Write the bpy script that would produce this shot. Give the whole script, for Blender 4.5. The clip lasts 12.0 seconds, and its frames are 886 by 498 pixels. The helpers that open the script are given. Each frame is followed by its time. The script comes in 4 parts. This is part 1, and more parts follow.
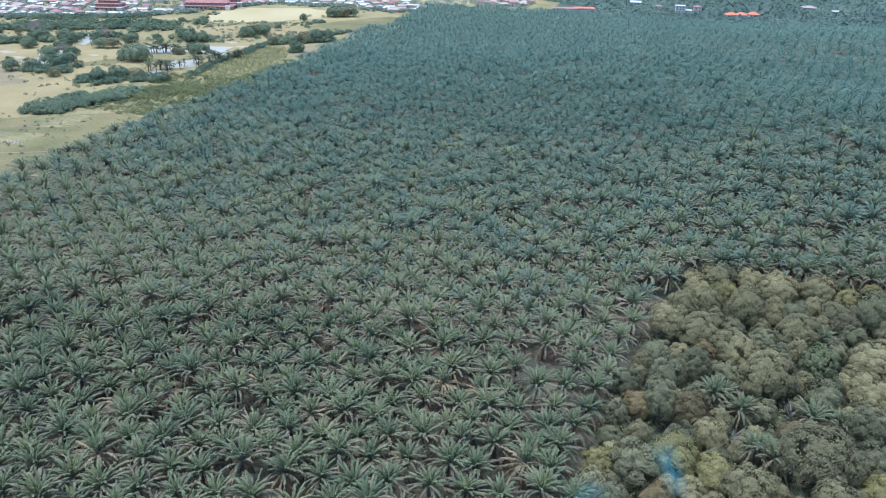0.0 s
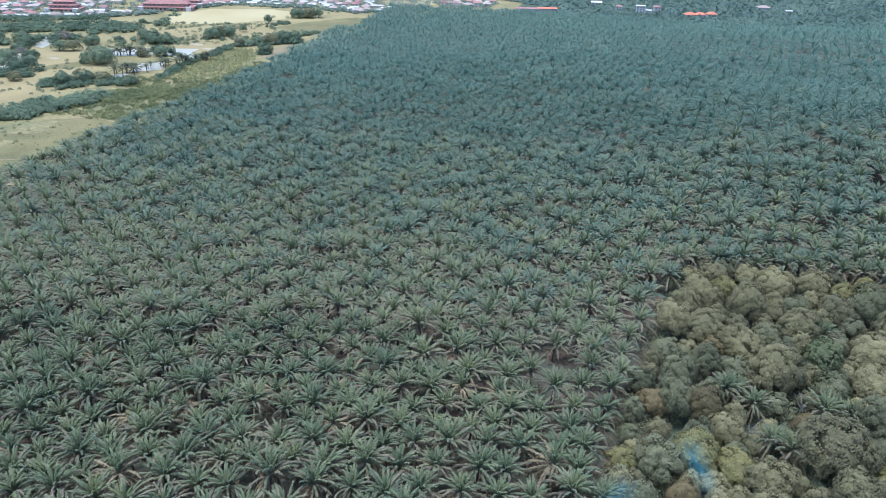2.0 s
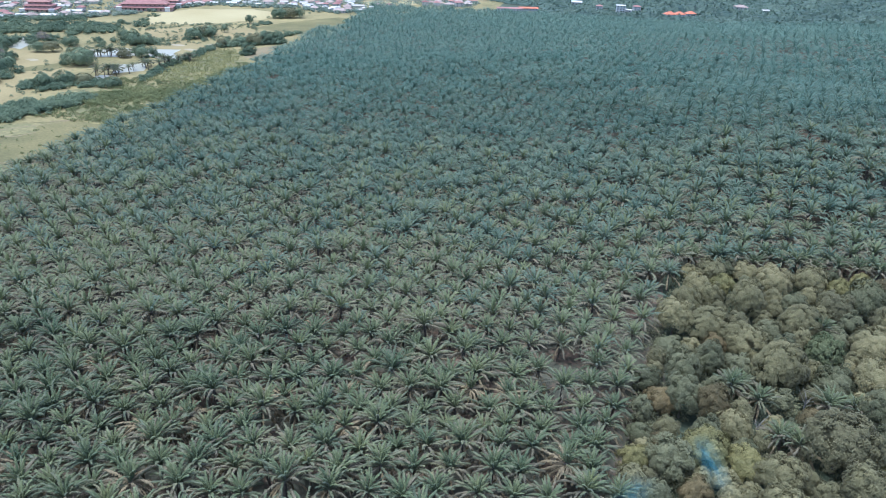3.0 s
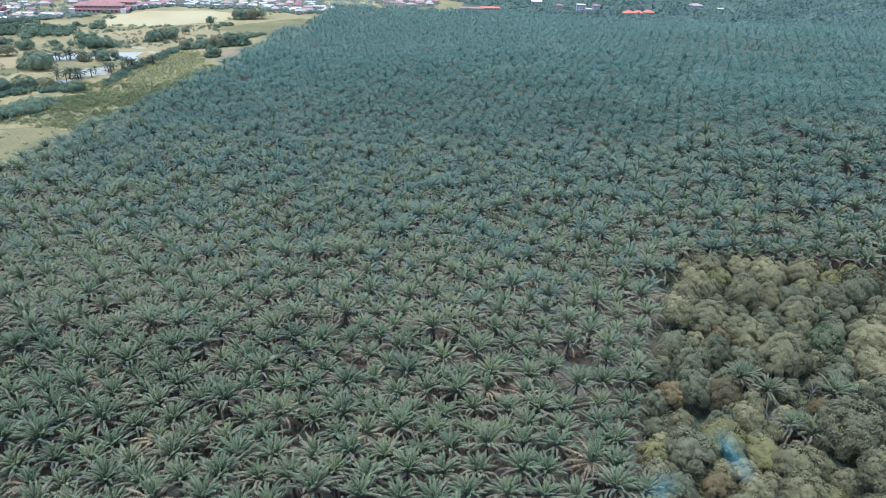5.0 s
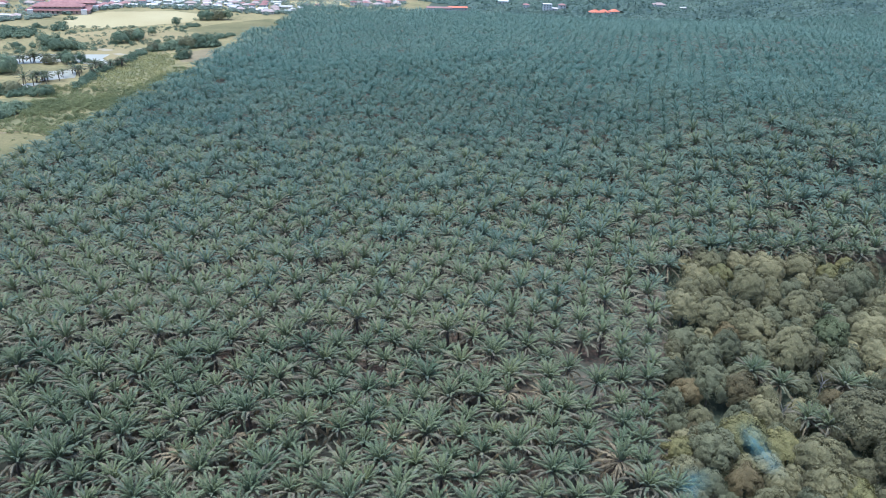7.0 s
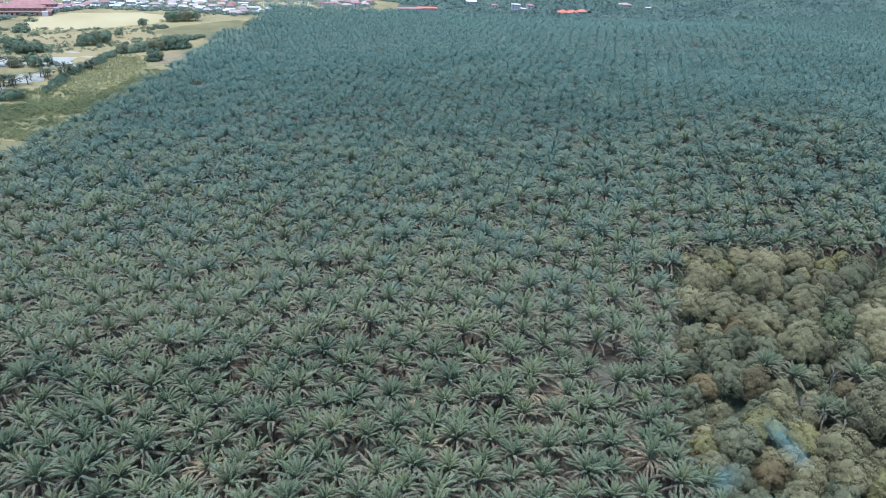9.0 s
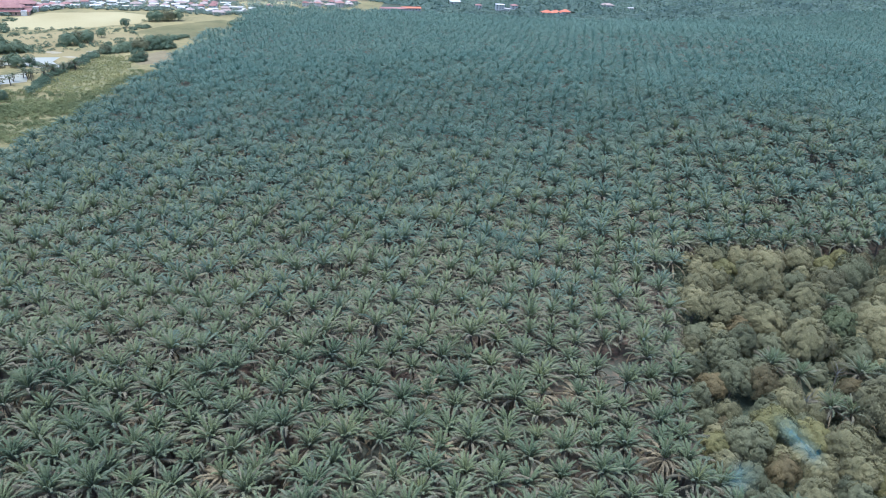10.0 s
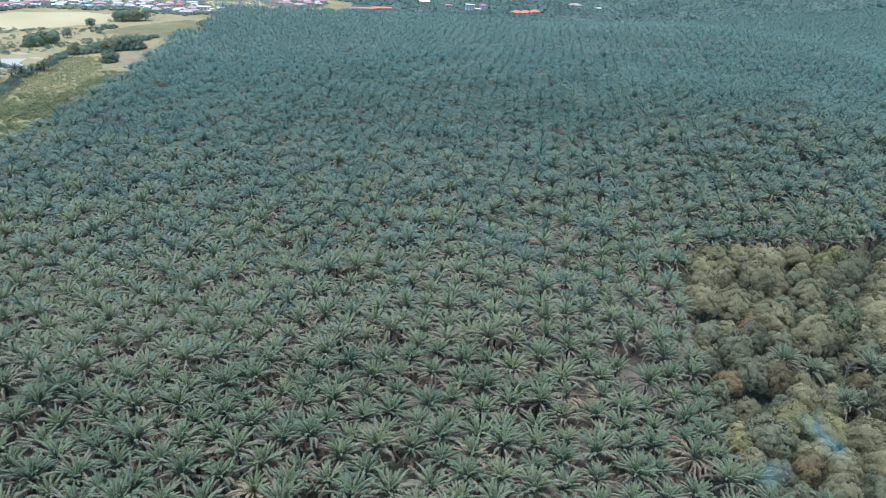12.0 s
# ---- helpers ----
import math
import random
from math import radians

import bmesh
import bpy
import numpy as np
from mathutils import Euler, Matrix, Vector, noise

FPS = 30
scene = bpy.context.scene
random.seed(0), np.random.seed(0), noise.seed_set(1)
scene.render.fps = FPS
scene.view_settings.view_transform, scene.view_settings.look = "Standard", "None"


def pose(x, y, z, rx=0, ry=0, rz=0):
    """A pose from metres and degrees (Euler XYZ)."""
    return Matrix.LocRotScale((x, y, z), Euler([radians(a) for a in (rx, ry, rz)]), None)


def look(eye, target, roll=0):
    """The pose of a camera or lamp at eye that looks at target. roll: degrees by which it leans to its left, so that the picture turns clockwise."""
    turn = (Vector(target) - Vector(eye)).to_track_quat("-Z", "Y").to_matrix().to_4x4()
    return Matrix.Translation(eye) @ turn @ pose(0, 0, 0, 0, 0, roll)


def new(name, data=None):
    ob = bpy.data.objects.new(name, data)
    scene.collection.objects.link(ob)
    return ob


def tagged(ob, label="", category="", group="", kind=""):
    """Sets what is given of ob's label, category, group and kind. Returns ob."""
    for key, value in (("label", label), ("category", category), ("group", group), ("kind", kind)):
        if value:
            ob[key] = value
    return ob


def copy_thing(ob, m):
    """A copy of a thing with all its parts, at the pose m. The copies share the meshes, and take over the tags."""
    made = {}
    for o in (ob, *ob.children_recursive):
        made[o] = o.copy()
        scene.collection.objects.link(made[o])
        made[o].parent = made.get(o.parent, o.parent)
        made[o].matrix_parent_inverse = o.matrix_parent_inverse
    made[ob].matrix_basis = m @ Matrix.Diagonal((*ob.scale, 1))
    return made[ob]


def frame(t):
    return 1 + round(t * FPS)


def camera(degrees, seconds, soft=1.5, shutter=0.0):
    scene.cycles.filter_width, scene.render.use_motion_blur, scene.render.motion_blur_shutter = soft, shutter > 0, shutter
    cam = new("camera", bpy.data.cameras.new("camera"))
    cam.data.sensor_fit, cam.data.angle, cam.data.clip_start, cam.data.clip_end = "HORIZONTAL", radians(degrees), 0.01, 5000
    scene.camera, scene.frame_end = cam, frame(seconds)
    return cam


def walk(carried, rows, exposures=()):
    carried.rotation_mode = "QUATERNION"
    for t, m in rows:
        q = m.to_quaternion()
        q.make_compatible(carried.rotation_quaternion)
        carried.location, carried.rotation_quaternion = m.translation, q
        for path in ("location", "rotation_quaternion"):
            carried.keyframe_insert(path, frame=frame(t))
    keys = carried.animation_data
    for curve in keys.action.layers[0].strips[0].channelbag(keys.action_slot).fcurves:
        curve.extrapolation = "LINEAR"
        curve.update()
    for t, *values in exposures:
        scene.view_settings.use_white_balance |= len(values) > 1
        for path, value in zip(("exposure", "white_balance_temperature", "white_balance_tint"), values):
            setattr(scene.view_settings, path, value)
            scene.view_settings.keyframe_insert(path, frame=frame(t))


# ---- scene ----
LENS = 61.9
PATH = [
    (0, (53.609, 2.729, 142.075), (53.041, 4.438, 141.205), 1.5),
    (0.5, (49.157, 1.546, 142.13), (48.616, 3.264, 141.261), 1.7),
    (1, (44.802, 0.551, 142.185), (44.288, 2.278, 141.317), 1.8),
    (1.5, (40.476, -0.386, 142.213), (39.991, 1.35, 141.345), 1.8),
    (2, (36.097, -1.254, 142.215), (35.642, 0.49, 141.348), 1.9),
    (2.5, (31.661, -2.062, 142.224), (31.235, -0.31, 141.358), 2.0),
    (3, (27.139, -2.777, 142.17), (26.743, -1.018, 141.304), 2.1),
    (5, (9.875, -4.679, 141.504), (9.597, -2.896, 140.642), 2.3),
    (5.5, (5.493, -4.988, 141.406), (5.241, -3.2, 140.545), 2.4),
    (6, (1.122, -5.169, 141.29), (0.897, -3.378, 140.43), 2.5),
    (6.5, (-3.283, -5.253, 141.175), (-3.481, -3.458, 140.315), 2.5),
    (7, (-7.687, -5.233, 141.013), (-7.858, -3.435, 140.154), 2.6),
    (9, (-25.312, -4.622, 139.685), (-25.379, -2.814, 138.832), 2.9),
    (9.5, (-29.826, -4.231, 139.391), (-29.865, -2.421, 138.54), 3.1),
    (10, (-34.353, -3.601, 139.076), (-34.365, -1.791, 138.226), 3.2),
    (10.5, (-38.862, -2.977, 138.737), (-38.848, -1.166, 137.889), 3.4),
    (11, (-43.336, -2.215, 138.398), (-43.296, -0.404, 137.551), 3.5),
    (11.5, (-47.762, -1.408, 138.102), (-47.695, 0.403, 137.256), 3.6),
    (12, (-52.078, -0.548, 137.868), (-51.986, 1.263, 137.023), 3.7),
]
EXPOSURE, KELVIN, TINT = 0.69, 4700, 5
cam = camera(LENS, 12.0, soft=0.8)
walk(cam, [(t, look(eye, target, roll)) for t, eye, target, roll in PATH], [(0.0, EXPOSURE, KELVIN, TINT), (12.0, EXPOSURE, KELVIN, TINT)])

# ---- sky and sun: thin high cloud, a soft sun standing high ----
SUN_ELEVATION, SUN_AZIMUTH = 78.0, 235.0
world = bpy.data.worlds.new("sky")
scene.world = world
world.use_nodes = True
sky = world.node_tree.nodes.new("ShaderNodeTexSky")
sky.sky_type, sky.sun_disc = "NISHITA", False
sky.sun_elevation, sky.sun_rotation = radians(SUN_ELEVATION), radians(SUN_AZIMUTH)
sky.dust_density, sky.air_density = 5.0, 1.0
background = world.node_tree.nodes["Background"]
background.inputs["Strength"].default_value = 0.15
world.node_tree.links.new(sky.outputs[0], background.inputs[0])
sun = new("sun", bpy.data.lights.new("sun", "SUN"))
sun.data.energy, sun.data.angle, sun.data.color = 1.75, radians(10.0), (1.0, 0.95, 0.87)
az, el = radians(SUN_AZIMUTH), radians(SUN_ELEVATION)
sun.matrix_world = look((math.sin(az) * math.cos(el) * 100, math.cos(az) * math.cos(el) * 100, math.sin(el) * 100), (0, 0, 0))


# ---- materials ----
def material(name, low, high, scale=1.0, rough=0.7, bump=0.0, fine=8.0, spec=0.4, translucent=0.0, each=0.0, third=None, island=0.0, sheen=0.0):
    """Two colours mixed by broad and fine noise at world size, with relief; each: how far things differ from one another."""
    m = bpy.data.materials.new(name)
    m.use_nodes = True
    nt = m.node_tree
    n, link = nt.nodes, nt.links.new
    bsdf, out = n["Principled BSDF"], n["Material Output"]
    geo = n.new("ShaderNodeNewGeometry")
    broad, small = n.new("ShaderNodeTexNoise"), n.new("ShaderNodeTexNoise")
    broad.inputs["Scale"].default_value, broad.inputs["Detail"].default_value = scale, 3
    small.inputs["Scale"].default_value, small.inputs["Detail"].default_value = scale * fine, 4
    link(geo.outputs["Position"], broad.inputs["Vector"])
    link(geo.outputs["Position"], small.inputs["Vector"])
    add = n.new("ShaderNodeMath")
    add.operation = "MULTIPLY_ADD"
    add.inputs[1].default_value = 0.6
    link(small.outputs["Fac"], add.inputs[0])
    link(broad.outputs["Fac"], add.inputs[2])
    spread = n.new("ShaderNodeMapRange")
    spread.inputs["From Min"].default_value, spread.inputs["From Max"].default_value = 0.55, 1.05
    link(add.outputs[0], spread.inputs["Value"])
    fac = spread.outputs[0]
    if each:
        info, mix = n.new("ShaderNodeObjectInfo"), n.new("ShaderNodeMath")
        mix.operation, mix.use_clamp = "MULTIPLY_ADD", True
        shift = n.new("ShaderNodeMath")
        shift.operation = "SUBTRACT"
        shift.inputs[1].default_value = 0.5
        link(info.outputs["Random"], shift.inputs[0])
        link(shift.outputs[0], mix.inputs[0])
        mix.inputs[1].default_value = each
        link(fac, mix.inputs[2])
        fac = mix.outputs[0]
    if island:
        mix = n.new("ShaderNodeMath")
        mix.operation, mix.use_clamp = "MULTIPLY_ADD", True
        shift = n.new("ShaderNodeMath")
        shift.operation = "SUBTRACT"
        shift.inputs[1].default_value = 0.5
        link(geo.outputs["Random Per Island"], shift.inputs[0])
        link(shift.outputs[0], mix.inputs[0])
        mix.inputs[1].default_value = island
        link(fac, mix.inputs[2])
        fac = mix.outputs[0]
    ramp = n.new("ShaderNodeValToRGB")
    ramp.color_ramp.elements[0].color, ramp.color_ramp.elements[1].color = (*low, 1), (*high, 1)
    if third:
        ramp.color_ramp.elements.new(0.5).color = (*third, 1)
    link(fac, ramp.inputs[0])
    link(ramp.outputs[0], bsdf.inputs["Base Color"])
    bsdf.inputs["Roughness"].default_value = rough
    bsdf.inputs["Specular IOR Level"].default_value = spec
    if sheen:
        bsdf.inputs["Sheen Weight"].default_value, bsdf.inputs["Sheen Roughness"].default_value = sheen, 0.4
    if bump:
        b = n.new("ShaderNodeBump")
        b.inputs["Strength"].default_value, b.inputs["Distance"].default_value = bump, 0.3
        link(small.outputs["Fac"], b.inputs["Height"])
        link(b.outputs[0], bsdf.inputs["Normal"])
    if translucent:
        tr, mixs = n.new("ShaderNodeBsdfTranslucent"), n.new("ShaderNodeMixShader")
        link(ramp.outputs[0], tr.inputs["Color"])
        mixs.inputs[0].default_value = translucent
        link(bsdf.outputs[0], mixs.inputs[1])
        link(tr.outputs[0], mixs.inputs[2])
        link(mixs.outputs[0], out.inputs["Surface"])
    return m


FROND = material("palm_frond", (0.1, 0.117, 0.062), (0.235, 0.21, 0.106), 0.07, 0.5, fine=14, spec=0.4, translucent=0.2, third=(0.148, 0.156, 0.078), island=0.1, each=0.5, sheen=0.25)
FROND_YOUNG = material("young_palm_frond", (0.11, 0.142, 0.07), (0.22, 0.23, 0.1), 0.06, 0.55, fine=14, spec=0.35, translucent=0.2, island=0.1, each=0.4, sheen=0.2)
# distant haze is painted into the next two frond colours
FROND_HAZE = material("hazed_palm_frond", (0.134, 0.208, 0.153), (0.213, 0.28, 0.2), 0.05, 0.6, fine=14, spec=0.3, translucent=0.4, island=0.1, each=0.4, sheen=0.25)
FROND_LIGHT_HAZE = material("lightly_hazed_palm_frond", (0.1, 0.15, 0.102), (0.195, 0.23, 0.142), 0.05, 0.55, fine=14, spec=0.35, translucent=0.3, island=0.1, each=0.4, sheen=0.25)
FROND_OLD = material("old_palm_frond", (0.11, 0.098, 0.06), (0.25, 0.205, 0.125), 0.09, 0.65, fine=12, spec=0.3, translucent=0.12, island=0.15, each=0.5, sheen=0.1)
FROND_DRY = material("dry_palm_frond", (0.13, 0.10, 0.055), (0.31, 0.235, 0.125), 0.2, 0.8, fine=8, island=0.5, each=0.5)
FROND_YELLOW = material("yellow_palm_frond", (0.14, 0.16, 0.07), (0.24, 0.24, 0.095), 0.2, 0.5, fine=8, translucent=0.15, island=0.5)
PALM_BARK = material("palm_bark", (0.075, 0.06, 0.048), (0.17, 0.135, 0.10), 1.2, 0.95, bump=0.6)
PALE_BARK = material("pale_bark", (0.17, 0.155, 0.125), (0.30, 0.275, 0.23), 1.5, 0.9, bump=0.4)
BARK = material("bark", (0.10, 0.085, 0.065), (0.27, 0.24, 0.19), 1.5, 0.9, bump=0.5)
SOIL = material("plantation_soil", (0.07, 0.072, 0.045), (0.2, 0.125, 0.08), 0.09, 0.95, bump=0.5, fine=9, third=(0.1, 0.09, 0.058))
PLAIN = material("dry_grass_plain", (0.145, 0.126, 0.045), (0.325, 0.255, 0.105), 0.022, 0.95, bump=0.4, fine=14, third=(0.26, 0.205, 0.085))
TAN_FIELD = material("dry_stubble_field", (0.225, 0.172, 0.07), (0.345, 0.262, 0.115), 0.02, 0.95, bump=0.3, fine=30)
PALE_FIELD = material("pale_straw_field", (0.36, 0.28, 0.12), (0.45, 0.36, 0.18), 0.012, 0.95, bump=0.3, fine=40)
GREEN_FIELD = material("mown_grass_field", (0.112, 0.1, 0.037), (0.24, 0.188, 0.075), 0.03, 0.95, bump=0.4, fine=20, third=(0.172, 0.144, 0.054))
SCRUB_GROUND = material("scrub_ground", (0.12, 0.118, 0.048), (0.30, 0.235, 0.1), 0.05, 0.95, bump=0.5, fine=7, third=(0.19, 0.165, 0.068))
BARE_SOIL = material("bare_soil", (0.19, 0.14, 0.068), (0.27, 0.21, 0.11), 0.05, 0.95, bump=0.4)
PALE_SAND = material("pale_sand", (0.31, 0.25, 0.15), (0.41, 0.34, 0.22), 0.2, 0.95, bump=0.2)
LEAF = material("broad_leaf", (0.18, 0.16, 0.082), (0.36, 0.305, 0.147), 0.05, 0.7, fine=16, spec=0.2, translucent=0.22, each=0.75, third=(0.245, 0.214, 0.102), island=0.08, sheen=0.1)
LEAF_YELLOW = material("yellow_green_leaf", (0.195, 0.176, 0.068), (0.35, 0.298, 0.116), 0.15, 0.6, fine=8, spec=0.2, translucent=0.2, each=0.5, island=0.2)
LEAF_BRIGHT = material("bright_green_leaf", (0.1, 0.112, 0.05), (0.185, 0.19, 0.09), 0.15, 0.75, fine=8, spec=0.15, translucent=0.12, each=0.4, island=0.5)
LEAF_BROWN = material("rusty_brown_leaf", (0.13, 0.105, 0.05), (0.27, 0.20, 0.09), 0.15, 0.6, fine=8, spec=0.2, translucent=0.2, each=0.7, island=0.2)
LEAF_PALE = material("pale_large_leaf", (0.15, 0.145, 0.075), (0.27, 0.255, 0.14), 0.12, 0.8, fine=8, spec=0.12, translucent=0.2, each=0.4, island=0.4)
LEAF_DARK = material("dark_leaf", (0.122, 0.12, 0.062), (0.255, 0.238, 0.124), 0.08, 0.7, fine=10, spec=0.2, translucent=0.25, each=0.8, island=0.2, sheen=0.1)
LEAF_FAR = material("far_leaf", (0.052, 0.084, 0.062), (0.122, 0.158, 0.104), 0.02, 0.6, fine=10, spec=0.3, translucent=0.2, each=0.9, island=0.22, sheen=0.12)
LEAF_PLAIN = material("plain_tree_leaf", (0.125, 0.162, 0.1), (0.245, 0.282, 0.165), 0.03, 0.8, fine=10, spec=0.15, translucent=0.25, each=0.7, island=0.25)
# lighter and greyer than the other leaves: the town's haze painted as leaf colour
LEAF_HAZED = material("hazed_town_leaf", (0.18, 0.225, 0.17), (0.34, 0.375, 0.28), 0.03, 0.8, fine=10, spec=0.15, translucent=0.3, island=0.25)
SCRUB_LEAF = material("scrub_leaf", (0.145, 0.165, 0.072), (0.29, 0.285, 0.12), 0.04, 0.7, fine=10, spec=0.15, translucent=0.28, island=0.25)
LEAF_GREY = material("grey_twigs", (0.12, 0.105, 0.085), (0.25, 0.215, 0.17), 0.15, 0.8, fine=8, island=0.4)
CROP_LEAF = material("young_crop_leaf", (0.19, 0.195, 0.066), (0.38, 0.34, 0.12), 0.04, 0.6, fine=10, translucent=0.15, island=0.4)
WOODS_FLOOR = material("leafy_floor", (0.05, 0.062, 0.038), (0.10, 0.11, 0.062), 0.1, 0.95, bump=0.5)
ROOF_RED = material("red_roof_tile", (0.25, 0.115, 0.095), (0.38, 0.20, 0.165), 0.3, 0.8, fine=12, each=0.7)
ROOF_ORANGE = material("orange_roof_tile", (0.50, 0.14, 0.07), (0.62, 0.22, 0.12), 0.3, 0.7, fine=12, each=0.4)
ROOF_PALE = material("pale_sheet_roof", (0.42, 0.37, 0.32), (0.70, 0.63, 0.56), 0.3, 0.5, fine=12, each=0.9)
ROOF_BROWN = material("brown_roof_tile", (0.30, 0.21, 0.17), (0.46, 0.35, 0.29), 0.3, 0.8, fine=12, each=0.8)
PLASTER = material("white_plaster", (0.48, 0.46, 0.43), (0.70, 0.67, 0.63), 0.5, 0.85, fine=10, each=0.6)
PINK_WALL = material("faded_pink_wall", (0.40, 0.27, 0.23), (0.52, 0.38, 0.33), 0.4, 0.85, fine=10)
DARK_GLASS = material("window_glass", (0.02, 0.025, 0.03), (0.05, 0.055, 0.06), 1.0, 0.1, spec=0.6)
DOOR_WOOD = material("door_wood", (0.10, 0.06, 0.04), (0.20, 0.13, 0.08), 2.0, 0.6)
# pale base colour stands in for the bright sky mirrored by the water
WATER = material("pond_water", (0.34, 0.30, 0.205), (0.44, 0.39, 0.275), 0.03, 0.3, bump=0.02, fine=40, spec=0.4)


# ---- mesh helpers ----
def build(name, verts, tris, mats, index=None, smooth=False):
    me = bpy.data.meshes.new(name)
    verts, tris = np.asarray(verts, np.float32), np.asarray(tris, np.int32)
    me.vertices.add(len(verts))
    me.vertices.foreach_set("co", verts.ravel())
    me.loops.add(tris.size)
    me.loops.foreach_set("vertex_index", tris.ravel())
    me.polygons.add(len(tris))
    me.polygons.foreach_set("loop_start", np.arange(len(tris), dtype=np.int32) * tris.shape[1])
    for m in mats:
        me.materials.append(m)
    if index is not None:
        me.polygons.foreach_set("material_index", np.asarray(index, np.int32))
    me.polygons.foreach_set("use_smooth", np.full(len(tris), smooth))
    me.update(calc_edges=True)
    me.validate()
    return me


def under(name, mesh, parent, label=""):
    ob = new(name, mesh)
    ob.parent = parent
    return tagged(ob, label)


def part(name, bm, mat, parent, label=""):
    me = bpy.data.meshes.new(name)
    bm.to_mesh(me)
    bm.free()
    me.materials.append(mat)
    return under(name, me, parent, label)


def joined(pieces):
    """Several (verts, tris, index) as one."""
    v, f, k, base = [], [], [], 0
    for a, b, c in pieces:
        v.append(a), f.append(b + base), k.append(c)
        base += len(a)
    return np.vstack(v), np.vstack(f), np.concatenate(k)


def turned(v, rz=0.0, tilt=0.0, s=1.0, at=(0, 0, 0)):
    """Points tilted about y, turned about z, scaled and moved."""
    ct, st, cz, sz = math.cos(tilt), math.sin(tilt), math.cos(rz), math.sin(rz)
    x, y, z = v[:, 0] * ct + v[:, 2] * st, v[:, 1], -v[:, 0] * st + v[:, 2] * ct
    return np.stack([x * cz - y * sz, x * sz + y * cz, z], 1) * s + np.asarray(at)


# ---- the lie of the land ----
HILLS = [(160, 410, 75, 19.5), (160, 470, 110, 6.5), (30, 480, 90, 4.2), (0, 580, 100, 11.0), (120, 600, 90, -3.4), (250, 700, 120, 30.5),
         (130, 320, 60, 3.2), (-100, 520, 80, 4.0), (260, 480, 110, 7.6), (-100, 760, 120, 7.4), (60, 760, 110, 6.1), (900, 1900, 420, 70.0), (70, 160, 42, -5.5)]


def land(x, y):
    x, y = np.asarray(x, float), np.asarray(y, float)
    z = sum(h * np.exp(-((x - a) ** 2 + (y - b) ** 2) / (2 * s * s)) for a, b, s, h in HILLS)
    m = np.clip((x + 275) / 110, 0, 1)
    return z * m * m * (3 - 2 * m)


def far_edge(x):
    """Where the plantation ends: level with the town, further off over the hill."""
    return 955 + 0.5 * max(0.0, x - 130)


def west_edge(y):
    """Where the outermost palms stand towards the plain."""
    return np.interp(y, [0, 500, 590, 660, 700, 755, 772, 800, 860, 940], [-268, -269, -271, -280, -287, -292, -274, -275, -284, -290])


def ground():
    xs = np.concatenate([np.linspace(-4600, -900, 22), np.arange(-880, 1300, 12.0), np.linspace(1330, 4600, 20)])
    ys = np.concatenate([np.linspace(-4000, 0, 18), np.arange(20, 1900, 12.0), np.linspace(1930, 4900, 18)])
    gx, gy = np.meshgrid(xs, ys)
    v = np.stack([gx.ravel(), gy.ravel(), land(gx, gy).ravel()], 1)
    w = len(xs)
    j, i = np.meshgrid(np.arange(len(ys) - 1), np.arange(w - 1), indexing="ij")
    a = (j * w + i).ravel()
    q = np.stack([a, a + 1, a + 1 + w, a + w], 1)
    mid = v[q].mean(1)
    inside = (mid[:, 0] > west_edge(mid[:, 1]) - 3) & (mid[:, 1] < 960 + 0.5 * np.maximum(0, mid[:, 0] - 130))
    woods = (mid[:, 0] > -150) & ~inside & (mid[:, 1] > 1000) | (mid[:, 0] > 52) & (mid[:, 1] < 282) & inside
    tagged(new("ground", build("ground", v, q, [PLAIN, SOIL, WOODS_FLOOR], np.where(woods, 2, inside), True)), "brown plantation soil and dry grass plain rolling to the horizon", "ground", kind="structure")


ground()


def sheet(name, outline, z, mat, label, category, rough=2.0, kind="structure"):
    """A level patch of ground with a slightly ragged outline."""
    rnd = random.Random(len(outline) * 7 + int(abs(outline[0][0])))
    pts = []
    for (x0, y0), (x1, y1) in zip(outline, outline[1:] + outline[:1]):
        n = max(2, int(math.hypot(x1 - x0, y1 - y0) / 9))
        for k in range(n):
            s = k / n
            pts.append((x0 + (x1 - x0) * s + rnd.uniform(-rough, rough), y0 + (y1 - y0) * s + rnd.uniform(-rough, rough)))
    bm = bmesh.new()
    bm.faces.new([bm.verts.new((x, y, z)) for x, y in pts])
    bmesh.ops.triangulate(bm, faces=bm.faces[:])
    bmesh.ops.recalc_face_normals(bm, faces=bm.faces[:])
    me = bpy.data.meshes.new(name)
    bm.to_mesh(me)
    bm.free()
    me.materials.append(mat)
    return tagged(new(name, me), label, category, kind=kind)


# fields and ponds of the plain beside the plantation
sheet("field", [(-297, 280), (-262, 320), (-268, 400), (-320, 402), (-420, 330), (-420, 250), (-330, 220)], 0.10, GREEN_FIELD, "mown yellow-green grass field beside the palms", "field")
sheet("field", [(-372, 366), (-395, 455), (-420, 545), (-437, 573), (-478, 585), (-545, 570), (-620, 520), (-560, 440), (-430, 330)], 0.08, TAN_FIELD, "dry tan grassland behind the hedge", "field")
sheet("scrub_ground", [(-268, 400), (-268, 520), (-300, 520), (-340, 500), (-372, 470), (-340, 423), (-317, 404)], 0.12, SCRUB_GROUND, "rough scrub ground between field and palms", "scrub")
sheet("young_plot", [(-342, 605), (-352, 645), (-335, 660), (-305, 612), (-272, 580), (-268, 520), (-300, 517), (-345, 520), (-350, 560)], 0.155, SCRUB_GROUND, "young yellow-green planting in narrow rows", "field")
